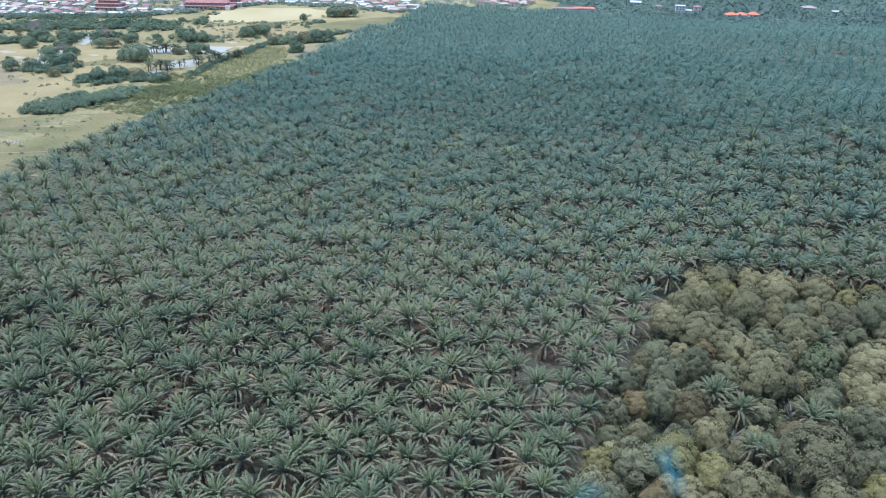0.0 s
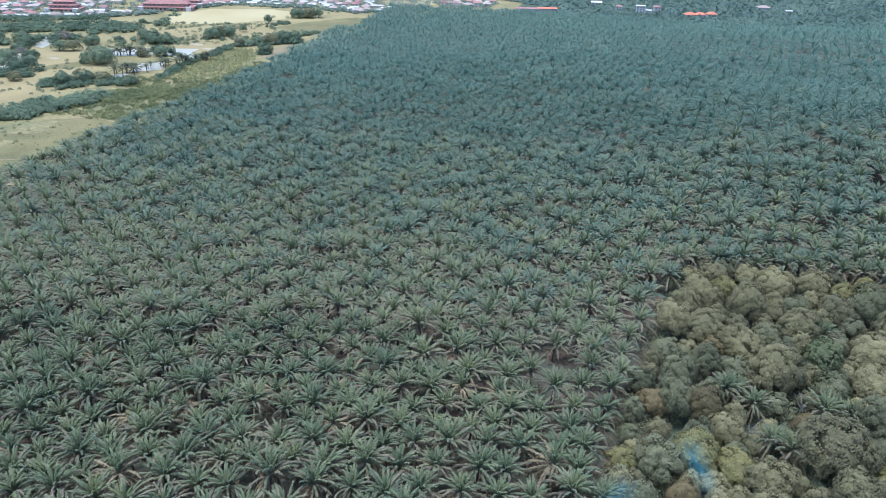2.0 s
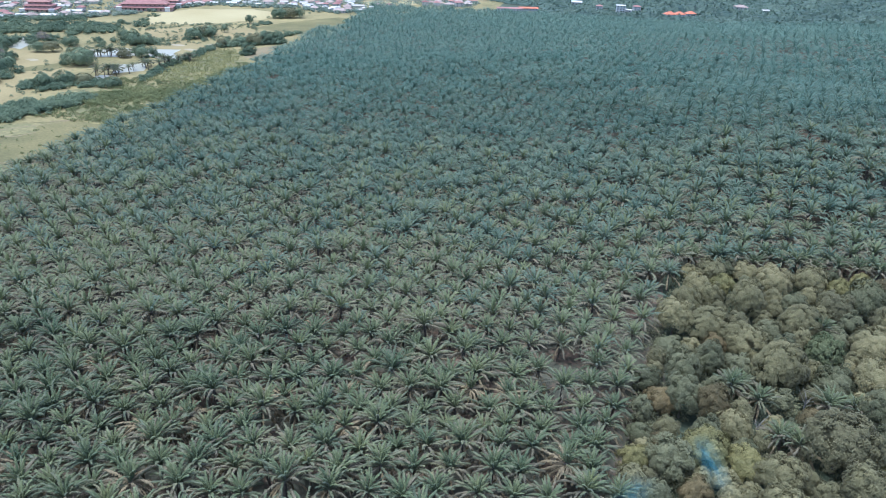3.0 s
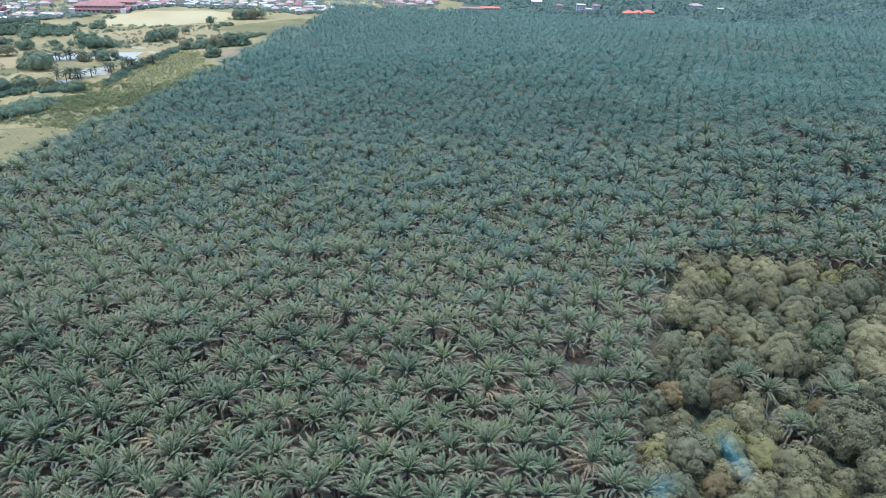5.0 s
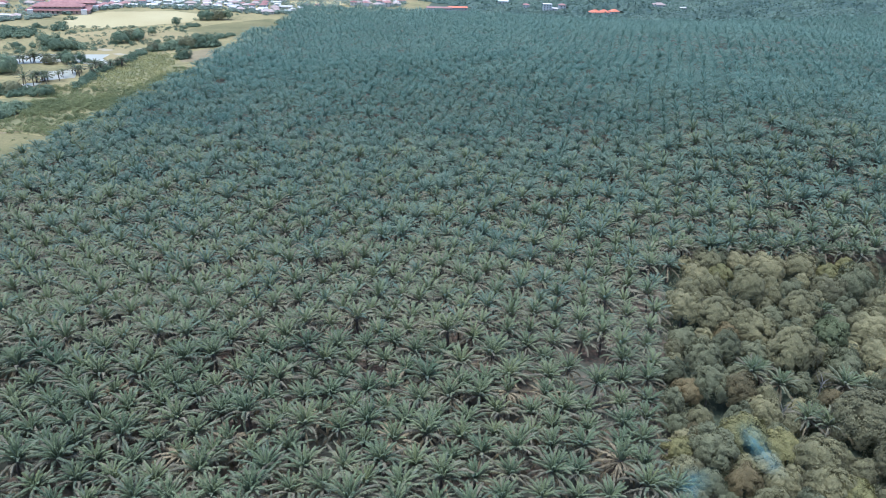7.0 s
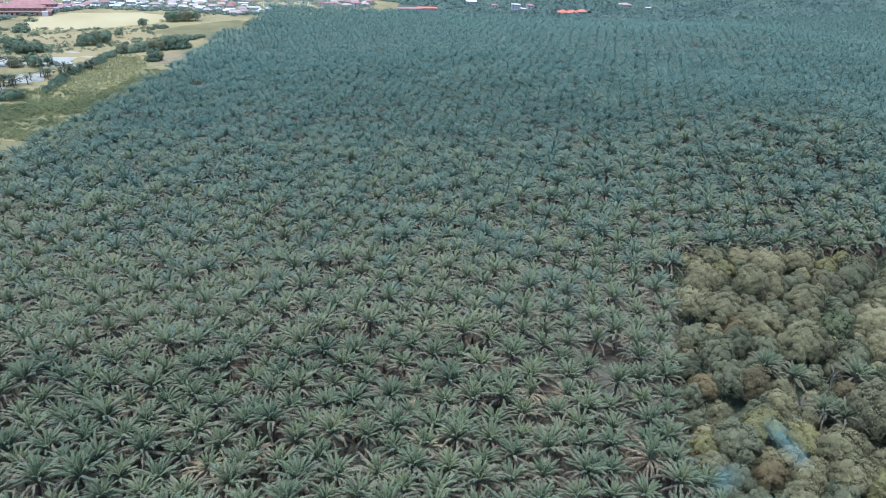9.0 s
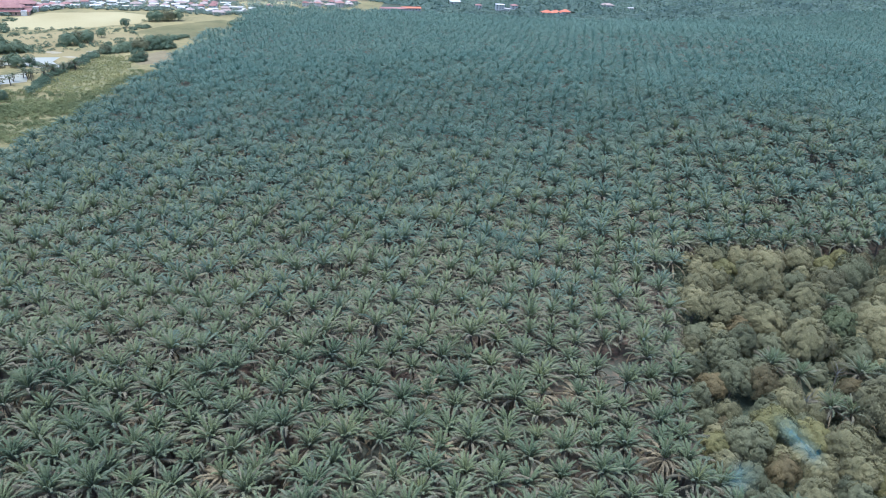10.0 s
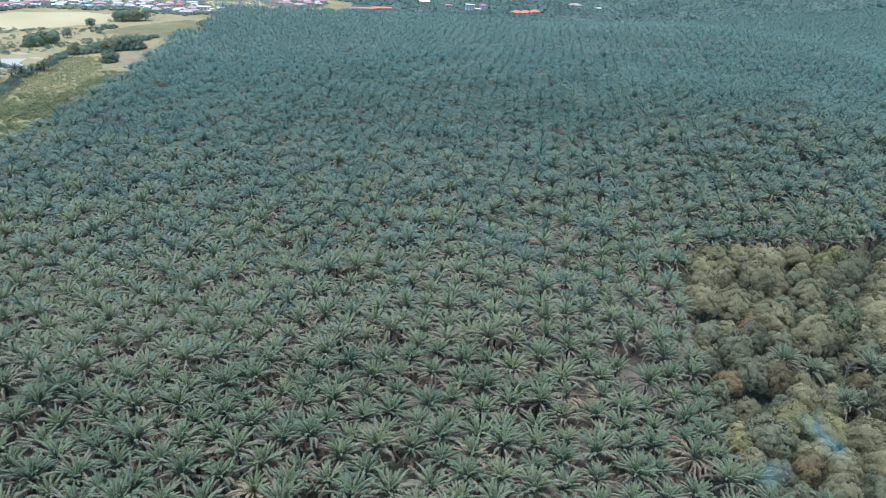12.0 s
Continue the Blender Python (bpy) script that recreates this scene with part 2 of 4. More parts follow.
sheet("bare_ground", [(-306, 624), (-322, 660), (-312, 690), (-294, 680), (-282, 640)], 0.14, BARE_SOIL, "bare brown soil at the plantation's edge", "soil")
sheet("field", [(-505, 735), (-525, 822), (-509, 870), (-440, 905), (-392, 892), (-392, 830), (-440, 775)], 0.10, PALE_FIELD, "large pale straw-coloured field", "field")
sheet("field", [(-322, 1008), (-259, 1043), (-275, 1085), (-340, 1052)], 0.5, PALE_FIELD, "strip of pale straw field before the town", "field", 3.0)
sheet("field", [(-375, 775), (-355, 835), (-317, 890), (-294, 880), (-284, 840), (-280, 778), (-300, 764), (-330, 768)], 0.10, GREEN_FIELD, "smooth green field at the corner of the palms", "field")
sheet("field", [(-474, 722), (-437, 758), (-392, 770), (-350, 755), (-335, 716), (-395, 690), (-422, 656), (-450, 690)], 0.12, TAN_FIELD, "dry tan field with scattered bushes", "field")
sheet("field", [(-430, 640), (-400, 680), (-360, 660), (-352, 610), (-380, 590), (-372, 620)], 0.13, TAN_FIELD, "dry strip of tan grass beside the pond", "field")
sheet("track", [(-420, 322), (-361, 346), (-317, 400), (-316, 402), (-362, 348), (-420, 324)], 0.15, BARE_SOIL, "narrow brown track across the mown field", "track", 0.2)
sheet("track", [(-420, 290), (-330, 300), (-275, 330), (-275, 331.5), (-330, 302), (-420, 292)], 0.15, BARE_SOIL, "faint brown track beside the palms", "track", 0.2)
sheet("track", [(-420, 262), (-360, 268), (-300, 286), (-300, 288), (-360, 270.5), (-420, 264.5)], 0.15, BARE_SOIL, "worn brown track along the mown field", "track", 0.3)
sheet("field", [(-395, 300), (-352, 312), (-318, 332), (-322, 346), (-352, 338), (-395, 318)], 0.135, SCRUB_GROUND, "rough olive strip across the mown field", "field", 3.0)
for (x0, y0), (x1, y1) in (((-356, 348), (-324, 361)), ((-324, 361), (-319, 371)), ((-328, 394), (-300, 411))):
    sheet("track", [(x0, y0), (x1, y1), (x1 - 0.8, y1 + 1.6), (x0 - 0.8, y0 + 1.6)], 0.165, BARE_SOIL, "dark worn track along a brown patch", "track", 0.15)
sheet("field", [(-358, 368), (-347, 383), (-330, 388), (-321, 374), (-327, 362), (-344, 355)], 0.142, SCRUB_GROUND, "brown trodden patch in the mown field", "soil", 2.0)
sheet("field", [(-372, 276), (-335, 283), (-310, 296), (-318, 304), (-350, 297)], 0.135, TAN_FIELD, "dry worn patch in the mown field", "field", 3.0)
sheet("field", [(-560, 470), (-500, 452), (-452, 430), (-440, 444), (-480, 470), (-540, 492)], 0.125, BARE_SOIL, "bare brown patch in dry grassland", "soil", 5.0)
sheet("field", [(-455, 500), (-430, 520), (-415, 552), (-428, 560), (-452, 530)], 0.125, GREEN_FIELD, "olive grass strip between the ponds", "field", 4.0)
for outline in ([(-442, 580), (-455, 604), (-436, 618), (-402, 630), (-379, 637), (-376, 618), (-359, 602), (-366, 589), (-396, 602), (-410, 589), (-428, 578)],
                [(-376, 528), (-393, 558), (-374, 573), (-358, 545)], [(-372, 503), (-384, 516), (-371, 524)],
                [(-474, 480), (-520, 538), (-508, 558), (-488, 534), (-460, 494)], [(-510, 580), (-528, 586), (-566, 626), (-536, 642), (-519, 604)], [(-392, 468), (-398, 474), (-384, 486), (-378, 480)]):
    sheet("pond", outline, 0.17, WATER, "still pond, pale from sky reflection put into its colour", "pond", 1.2)

for x, y, w, d in ((-520, 512, 9, 5), (-548, 526, 12, 6), (-470, 548, 7, 4), (-505, 500, 8, 4), (-430, 560, 6, 4), (-395, 655, 9, 5), (-372, 640, 8, 4), (-362, 668, 10, 5)):
    sheet("bunker", [(x - w, y), (x - w * 0.4, y + d), (x + w * 0.5, y + d * 0.8), (x + w, y - d * 0.2), (x + w * 0.2, y - d)], 0.2, PALE_SAND, "shallow pale sand hollow in the dry grass", "sand", 0.8)


# ---- leaves: crowns of many small blades ----
def crown(seed, radius, height, lumps, blades, size, flat=0.9):
    """A domed crown of rounded lumps, each covered by small blades on its outer side."""
    r = np.random.RandomState(seed)
    k = np.arange(lumps)
    a, up = k * 2.39996 + r.uniform(-0.3, 0.3, lumps), 1 - 1.12 * (k + 0.5) / lumps
    flatr = np.sqrt(np.maximum(0, 1 - up ** 2))
    way = np.stack([np.cos(a) * flatr, np.sin(a) * flatr, up], 1)
    c = way * np.array([radius * 0.62, radius * 0.62, height * 0.4]) * r.uniform(0.72, 1.15, (lumps, 1)) + np.array([0, 0, height * 0.42])
    rad = radius * r.uniform(0.24, 0.5, lumps)
    pick = r.choice(lumps, blades, p=rad ** 2 / (rad ** 2).sum())
    d = way[pick] * 0.75 + np.array([0, 0, 0.25]) + r.normal(size=(blades, 3)) * 0.55
    d /= np.linalg.norm(d, axis=1)[:, None]
    p = c[pick] + d * (rad[pick] * r.uniform(0.7, 1.2, blades))[:, None] * np.array([1, 1, flat])
    n = d + np.array([0, 0, 0.3]) + r.normal(size=d.shape) * 0.33
    n /= np.linalg.norm(n, axis=1)[:, None]
    t = np.cross(n, r.normal(size=d.shape))
    t /= np.linalg.norm(t, axis=1)[:, None]
    b = np.cross(n, t)
    s = (size * r.uniform(0.6, 1.3, blades))[:, None]
    v = np.stack([p - t * s * 0.6 - b * s * 0.35, p + b * s * 0.6, p + t * s * 0.7 - n * s * 0.2 - b * s * 0.2], 1).reshape(-1, 3)
    return v, np.arange(len(v)).reshape(-1, 3)


def core(seed, radius, height, fine=2, inner=0.72):
    """The closed inner mass of a crown, behind its leaves."""
    bm = bmesh.new()
    bmesh.ops.create_icosphere(bm, subdivisions=fine, radius=1.0)
    v = np.array([p.co + p.co * 0.2 * noise.noise(p.co * 2.3 + Vector((seed, 0, 0))) for p in bm.verts])
    f = np.array([[p.index for p in q.verts] for q in bm.faces])
    bm.free()
    return v * np.array([radius * inner, radius * inner, height * 0.58 * inner]) + np.array([0, 0, height * 0.45]), f


def limb(points, radii, sides=6):
    """A tapered tube through points."""
    v, f = [], []
    for p, rad in zip(points, radii):
        for k in range(sides):
            a = 2 * math.pi * k / sides
            v.append((p[0] + math.cos(a) * rad, p[1] + math.sin(a) * rad, p[2]))
    for j in range(len(points) - 1):
        for k in range(sides):
            a, b = j * sides + k, j * sides + (k + 1) % sides
            f += [(a, b, b + sides), (a, b + sides, a + sides)]
    return np.array(v, float), np.array(f), np.zeros(len(f), int)


def trunk_mesh(seed, height, radius, spread):
    r = random.Random(seed)
    lean = (r.uniform(-0.4, 0.4), r.uniform(-0.4, 0.4))
    pieces = [limb([(0, 0, -0.3), (lean[0] * 0.4, lean[1] * 0.4, height * 0.5), (lean[0], lean[1], height)], [radius * 1.3, radius, radius * 0.6], 7)]
    for k in range(4):
        a = k * 1.6 + r.uniform(-0.4, 0.4)
        base, out = height * r.uniform(0.5, 0.8), spread * r.uniform(0.5, 0.8)
        pieces.append(limb([(lean[0] * 0.7, lean[1] * 0.7, base), (math.cos(a) * out * 0.5, math.sin(a) * out * 0.5, base + height * 0.28), (math.cos(a) * out, math.sin(a) * out, base + height * 0.5)],
                           [radius * 0.5, radius * 0.35, radius * 0.12], 5))
    v, f, _ = joined(pieces)
    return build("trunk", v, f, [BARK])


def tree_kind(seed, radius, height, trunk, lumps, blades, size, leaf, label, flat=0.75, category="tree", inner=0.72):
    root = tagged(new("tree"), label, category)
    under("trunk", trunk_mesh(seed, trunk, 0.05 * radius + 0.06, radius), root)
    v, f, _ = joined([(*crown(seed, radius, height, lumps, blades, size, flat), np.zeros(blades, int)), (*core(seed, radius, height, 2, inner), np.zeros(320, int))])
    v[:, 2] += trunk * 0.85
    under("crown", build("crown", v, f, [leaf]), root)
    return root


def plant(kind, x, y, s=1.0, turn=0.0, group="", label="", tall=1.0, lean=0.0):
    ob = copy_thing(kind, Matrix.LocRotScale((x, y, float(land(x, y))), Euler((lean * math.sin(x * 3.1), lean * math.sin(y * 2.3), turn)), None))
    ob.scale = (s, s, s * tall)
    return tagged(ob, label, group=group)


def remove(kind):
    for o in (*kind.children_recursive, kind):
        bpy.data.objects.remove(o)


# ---- oil palms ----
def arch(r, length, rise, droop, n):
    """The rib of a frond: stations (x, y, z) and their slopes; it rises, arches over towards its tip and sways to one side."""
    sway = r.uniform(-0.55, 0.55)
    pts, ang = [], []
    x = y = z = 0.0
    for k in range(n):
        q = k / (n - 1)
        a = rise - droop * q ** 1.7
        pts.append((x, y, z)), ang.append(a)
        b, step = sway * q, length / (n - 1)
        x, y, z = x + math.cos(a) * math.cos(b) * step, y + math.cos(a) * math.sin(b) * step, z + math.sin(a) * step
    return pts, ang


def frond(seed, length, rise, droop, pairs, leaf, kind, n=8):
    """One feather frond from the origin towards +x: an arching rib and two rows of leaflets that stand out and hang from it."""
    r = random.Random(seed)
    pts, ang = arch(r, length, rise, droop, n)
    v, f = [], []
    for k, (px, py, pz) in enumerate(pts):
        w = 0.13 * (1 - 0.85 * k / (n - 1))
        v += [(px, py - w, pz - w * 0.6), (px, py, pz + w * 0.4), (px, py + w, pz - w * 0.6)]
    for b in range(0, 3 * n - 3, 3):
        f += [(b, b + 3, b + 4), (b, b + 4, b + 1), (b + 1, b + 4, b + 5), (b + 1, b + 5, b + 2)]
    step = 0.88 * length / pairs
    for side in (-1, 1):
        for k in range(pairs):
            q = 0.12 + 0.88 * (k + 0.5 + 0.25 * side * 0.5) / (pairs + 0.2)
            i = min(int(q * (n - 1)), n - 2)
            u = q * (n - 1) - i
            px, py, pz = (pts[i][c] + (pts[i + 1][c] - pts[i][c]) * u for c in range(3))
            a = ang[i] + (ang[i + 1] - ang[i]) * u
            tx, tz = math.cos(a), math.sin(a)
            reach = leaf * min(1.0, 0.5 + 1.5 * q) * (1.0 - 0.5 * max(0.0, q - 0.6) / 0.4) * r.uniform(0.75, 1.15)
            fw, hang, out = 0.35 + 0.5 * q + r.uniform(-0.15, 0.2), r.uniform(0.25, 0.95), r.uniform(0.36, 0.58)
            lift, half = r.choice((-0.05, 0.04, 0.16)) * reach, step * 0.55
            b = len(v)
            mx, my, mz = px + tx * reach * fw * 0.5, py + side * reach * out * 0.7, pz + tz * reach * fw * 0.5 + lift
            v += [(px - tx * half, py, pz - tz * half), (px + tx * half, py, pz + tz * half), (mx + half * 0.8, my, mz), (mx - half * 0.8, my, mz - half * 0.3),
                  (px + tx * reach * fw, py + side * reach * out, pz + tz * reach * fw - reach * hang * 0.75)]
            f += [(b, b + 1, b + 2), (b, b + 2, b + 3), (b + 3, b + 2, b + 4)]
    return np.array(v), np.array(f), np.full(len(f), kind)


def plume(seed, length, rise, droop, pairs, leaf, kind):
    """A slighter frond: an arching line of single leaflets, each a pointed blade that stands out and hangs."""
    r = random.Random(seed)
    n = 6
    pts, ang = arch(r, length, rise, droop, n)
    step = 0.92 * length / pairs
    v = []
    for side in (-1, 1):
        for k in range(pairs):
            q = 0.08 + 0.9 * (k + 0.5 + 0.2 * side) / pairs
            i = min(int(q * (n - 1)), n - 2)
            u = q * (n - 1) - i
            px, py, pz = (pts[i][c] + (pts[i + 1][c] - pts[i][c]) * u for c in range(3))
            a = ang[i] + (ang[i + 1] - ang[i]) * u
            tx, tz, half = math.cos(a), math.sin(a), step * 0.62
            reach = leaf * min(1.0, 0.55 + 1.5 * q) * (1.0 - 0.4 * max(0.0, q - 0.6) / 0.4) * r.uniform(0.75, 1.2)
            fw = 0.4 + 0.6 * q + r.uniform(-0.2, 0.25)
            v += [(px - tx * half, py, pz - tz * half), (px + tx * half, py, pz + tz * half),
                  (px + tx * reach * fw, py + side * reach * r.uniform(0.4, 0.7), pz + tz * reach * fw - reach * r.uniform(-0.05, 0.65))]
    return np.array(v), np.arange(len(v)).reshape(-1, 3), np.full(len(v) // 3, kind)


PALM_MATS = [FROND, FROND_YOUNG, FROND_OLD, FROND_DRY, PALM_BARK, FROND_YELLOW, FROND_HAZE, FROND_LIGHT_HAZE]
TRUNK = 8.2


def frond_plan(seed, count, dry=2, yellow=False):
    """Where each frond of a crown goes: turn, rise, droop, length, kind. An upright heart, then long fronds arching out."""
    r = random.Random(seed)
    rows = []
    for k in range(count):
        q = (k + 0.5) / count
        if q < 0.72:
            rise, droop, length = radians(83 - 68 * q + r.uniform(-10, 10)), radians(38 + 48 * q + r.uniform(-16, 16)), (4.9 + 3.8 * q) * r.uniform(0.85, 1.12)
        else:
            rise, droop, length = radians(34 - 70 * (q - 0.72) + r.uniform(-12, 12)), radians(78 + r.uniform(-25, 25)), 7.7 * r.uniform(0.84, 1.1)
        kind = 1 if q < 0.36 else 0 if q < 0.66 or k % 3 == 0 else 2
        if yellow and q < 0.14:
            kind = 5
        if k >= count - dry:
            kind, rise, droop = 3, radians(-22 + r.uniform(-24, 18) if dry < 10 else r.uniform(-35, 38)), radians(48 if dry < 10 else 75)
        rows.append((k * 2.39996 + r.uniform(-0.3, 0.3), rise, droop, length, kind))
    return rows


def palm_trunk(sides=8):
    r = random.Random(5)
    pts = [(0, 0, -0.4)] + [(r.uniform(-0.06, 0.06), r.uniform(-0.06, 0.06), z) for z in np.linspace(0.5, TRUNK, 7)] + [(0, 0, TRUNK + 0.7)]
    return limb(pts, [0.55] + [0.36 + 0.05 * (k % 2) for k in range(6)] + [0.5, 0.18], sides)


def palm_arrays(seed, count, pairs, leaf, dry=2, yellow=False, bark=True, fold=0, haze_shares=(0.0, 0.0)):
    """A whole palm as arrays; the last pair: its shares of fronds in the grey-green and blue-green haze colours."""
    pieces = []
    r = random.Random(seed + 900)
    for k, (turn, rise, droop, length, kind) in enumerate(frond_plan(seed, count, dry, yellow)):
        luck = r.random()
        if kind < 3 and luck < sum(haze_shares):
            kind = 7 if luck < haze_shares[0] else 6
        v, f, m = plume(seed * 50 + k, length, rise, droop, fold, leaf, kind) if fold else frond(seed * 50 + k, length, rise, droop, pairs, leaf, kind, 5)
        v[:, 0] += 0.22
        pieces.append((turned(v, turn, 0.0, 1.0, (0, 0, TRUNK + 0.2 - 0.5 * k / count)), f, m))
    if bark:
        v, f, m = palm_trunk(5)
        pieces.append((v, f, m + 4))
    return joined(pieces)


# the plots: two triangular plantings of about 9.3 m
def forest_edge(y):
    return float(np.interp(y, [100, 140, 156, 184, 199, 215, 228, 247, 274], [38, 42, 43, 43.5, 48, 49.5, 50, 54, 63]))


def in_forest(x, y):
    return x > forest_edge(y) and y < 279 + 0.03 * max(0, x - 75)


GAPS = [(20, 263), (-48, 180), (20, 203), (-96, 283), (-2, 361), (-133, 192), (-86, 131), (-75, 129), (-16, 197), (56, 276)]


def palm_places():
    rnd = random.Random(11)
    taken, out = {}, []
    # palms that stand out: dry skirts, pale crowns
    for x, y, s in ((27, 154, 1.15), (53, 283, 1.0), (66, 286, 0.95), (-76, 143, 1.0), (7, 181, 1.0), (-61, 198, 0.9), (20, 213, 0.9), (112, 293, 1.0)):
        taken.setdefault((int(x // 6), int(y // 6)), []).append((x, y))
        out.append((x, y, x * 1.7, s, 92))
    for block, o, a, b in ((0, (-30.0, 168.3), (8.92, 2.97), (7.26, -5.97)), (1, (95.5, 304.2), (8.4, 2.61), (7.0, -5.62))):
        for i in range(-130, 230):
            for j in range(-210, 120):
                x, y = a[0] * i + b[0] * j, a[1] * i + b[1] * j
                if block == 0:
                    qx, qy = max(-1.2, min(1.2, x / 60)), max(-1.2, min(1.2, y / 60))
                    x, y = x - 0.24 * qx * qx - 1.09 * qx * qy - 0.75 * qy * qy, y + 0.24 * qx * qx + 4.6 * qx * qy + 0.25 * qy * qy
                x, y = x + o[0], y + o[1]
                bend = max(0.0, min(1.0, (y - 250) / 120)) * 2.5
                x, y = x + bend * math.sin(y / 47 + x / 90), y + bend * math.sin(x / 61 + 1.3)
                if not (84 < y < far_edge(x) and west_edge(y) < x < 95 + 0.625 * (y - 140)) or x < -110 - 1.2 * (y - 84):
                    continue
                if block == (0 if x > 40 and y > 262 and y < 560 else 1) or in_forest(x, y - 2):
                    continue
                x, y = x + rnd.gauss(0, 0.5), y + rnd.gauss(0, 0.5)
                if rnd.random() < 0.015 or any(math.hypot(x - g, y - h) < 4.6 for g, h in GAPS):
                    continue
                cell = (int(x // 6), int(y // 6))
                if any(math.hypot(x - u, y - w) < 5.5 for di in (-1, 0, 1) for dj in (-1, 0, 1) for u, w in taken.get((cell[0] + di, cell[1] + dj), ())):
                    continue
                taken.setdefault(cell, []).append((x, y))
                out.append((x, y, rnd.uniform(0, 6.28), rnd.uniform(0.89, 1.13), rnd.randrange(100)))
    return sorted(out, key=lambda p: p[1] + 0.25 * abs(p[0] + 10))


PALMS = palm_places()
NEAR, SINGLE = 300, 85


def palm_kind(seed, count, apart, dry=2, yellow=False, label=""):
    """An oil palm with its trunk and either each frond or the whole crown as parts."""
    root = tagged(new("oil_palm"), label, "palm tree", "oil palms of the plantation")
    v, f, _ = palm_trunk()
    under("trunk", build("trunk", v, f, [PALM_BARK]), root, "stout dark trunk with old leaf bases")
    if not apart:
        v, f, m = palm_arrays(seed, count, 11, 1.0, dry, yellow, bark=False)
        under("crown", build("crown", v, f, PALM_MATS, m), root)
        return root
    v, f, _ = limb([(0, 0, TRUNK - 0.5), (0, 0, TRUNK), (0.03, 0, TRUNK + 0.6), (0, 0.02, TRUNK + 1.5)], [0.42, 0.5, 0.3, 0.04], 8)
    heart = under("crown", build("crown", v, f, [FROND_YOUNG]), root)
    for k, (turn, rise, droop, length, kind) in enumerate(frond_plan(seed, count, dry, yellow)):
        v, f, _ = frond(seed * 50 + k, length, rise, droop, 15, 1.0, 0)
        ob = under("frond", build("frond", v, f, [PALM_MATS[kind]]), heart, {3: "dry brown hanging frond", 5: "yellow young frond"}.get(kind, ""))
        ob.matrix_basis = Matrix.LocRotScale((math.cos(turn) * 0.22, math.sin(turn) * 0.22, TRUNK + 0.2 - 0.5 * k / count), Euler((0, 0, turn)), None)
    return root


GREEN_PALM = "grey-green oil palm with arching feathery fronds"
single_kinds = [palm_kind(s, 42, True, d, yel, lab) for s, d, yel, lab in ((1, 3, False, GREEN_PALM), (2, 7, False, GREEN_PALM), (3, 28, False, "oil palm with mostly dry tan fronds round a green heart"), (4, 1, True, "oil palm with yellow young fronds in its heart"))]
whole_kinds = [palm_kind(s, 44, False, d, yel, lab) for s, d, yel, lab in ((5, 3, False, GREEN_PALM), (6, 7, False, GREEN_PALM), (7, 30, False, "oil palm with mostly dry tan fronds round a green heart"), (8, 1, True, "oil palm with yellow young fronds in its heart"))]
for k, (x, y, turn, s, pick) in enumerate(PALMS[:NEAR]):
    kinds = single_kinds if k < SINGLE else whole_kinds
    plant(kinds[0 if pick < 42 else 1 if pick < 88 else 2 if pick < 93 else 3], x, y, s, turn, tall=0.88 + 0.25 * (pick * 7 % 10) / 10, lean=0.1)
for k, (x, y) in enumerate([(79, 207), (83, 201), (75, 205), (101, 201), (109, 202), (107, 241), (87, 184), (92, 181), (58, 142), (49, 139)] + [(66 + 7.6 * k, 281.5 + (k * 5 % 3)) for k in range(10)]):
    plant(whole_kinds[k % 2], x, y, 0.85 + 0.06 * (k % 4), k * 1.3, "palms within the forest patch", "oil palm growing wild between forest trees", lean=0.12)
for kind in single_kinds + whole_kinds:
    remove(kind)


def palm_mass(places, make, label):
    """Palms of five builds, each in five strengths of haze put into the frond colour, joined; it thickens towards the
    hill and beyond it.
    """
    kinds = [[make(k, haze_shares) for k in range(5)] for haze_shares in ((0.1, 0.0), (0.6, 0.0), (0.9, 0.08), (0.5, 0.5), (0.1, 0.9))]
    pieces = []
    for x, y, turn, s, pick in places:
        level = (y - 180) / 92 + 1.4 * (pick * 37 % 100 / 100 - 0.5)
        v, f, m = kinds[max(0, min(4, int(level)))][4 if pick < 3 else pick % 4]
        lean = 0.09 * math.sin(pick * 1.9)
        v = v * np.array([1, 1, 0.92 + 0.2 * (pick * 7 % 10) / 10])
        pieces.append((turned(v, turn, lean, s * (0.95 if y > 400 else 1.0), (x, y, float(land(x, y)))), f, m))
    v, f, m = joined(pieces)
    tagged(new("oil_palms", build("oil_palms", v, f, PALM_MATS, m)), label, "palm trees", kind="stuff")


rest = PALMS[NEAR:]
palm_mass([p for p in rest if p[1] < 270], lambda k, b: palm_arrays(15 + k, 42, 0, 1.05, 2 + (k == 3) * 4, k == 4, fold=10, haze_shares=b), "grey-green oil palms of the middle rows")
palm_mass([p for p in rest if 270 <= p[1] < 400], lambda k, b: palm_arrays(20 + k, 42, 0, 1.12, 1 + (k == 3) * 5, k == 4, fold=6, haze_shares=b), "grey-green oil palms standing in close rows, some haze put into their colour")
palm_mass([p for p in rest if 400 <= p[1] < 620], lambda k, b: palm_arrays(30 + k, 32, 0, 1.12, 1, False, bark=False, fold=4, haze_shares=b), "oil palms covering the hill, grey-green from haze put into their colour")
palm_mass([p for p in rest if p[1] >= 620], lambda k, b: palm_arrays(40 + k, 17, 0, 1.25, 0, False, bark=False, fold=3, haze_shares=b), "far oil palms reaching to the town, blue-green from haze put into their colour")

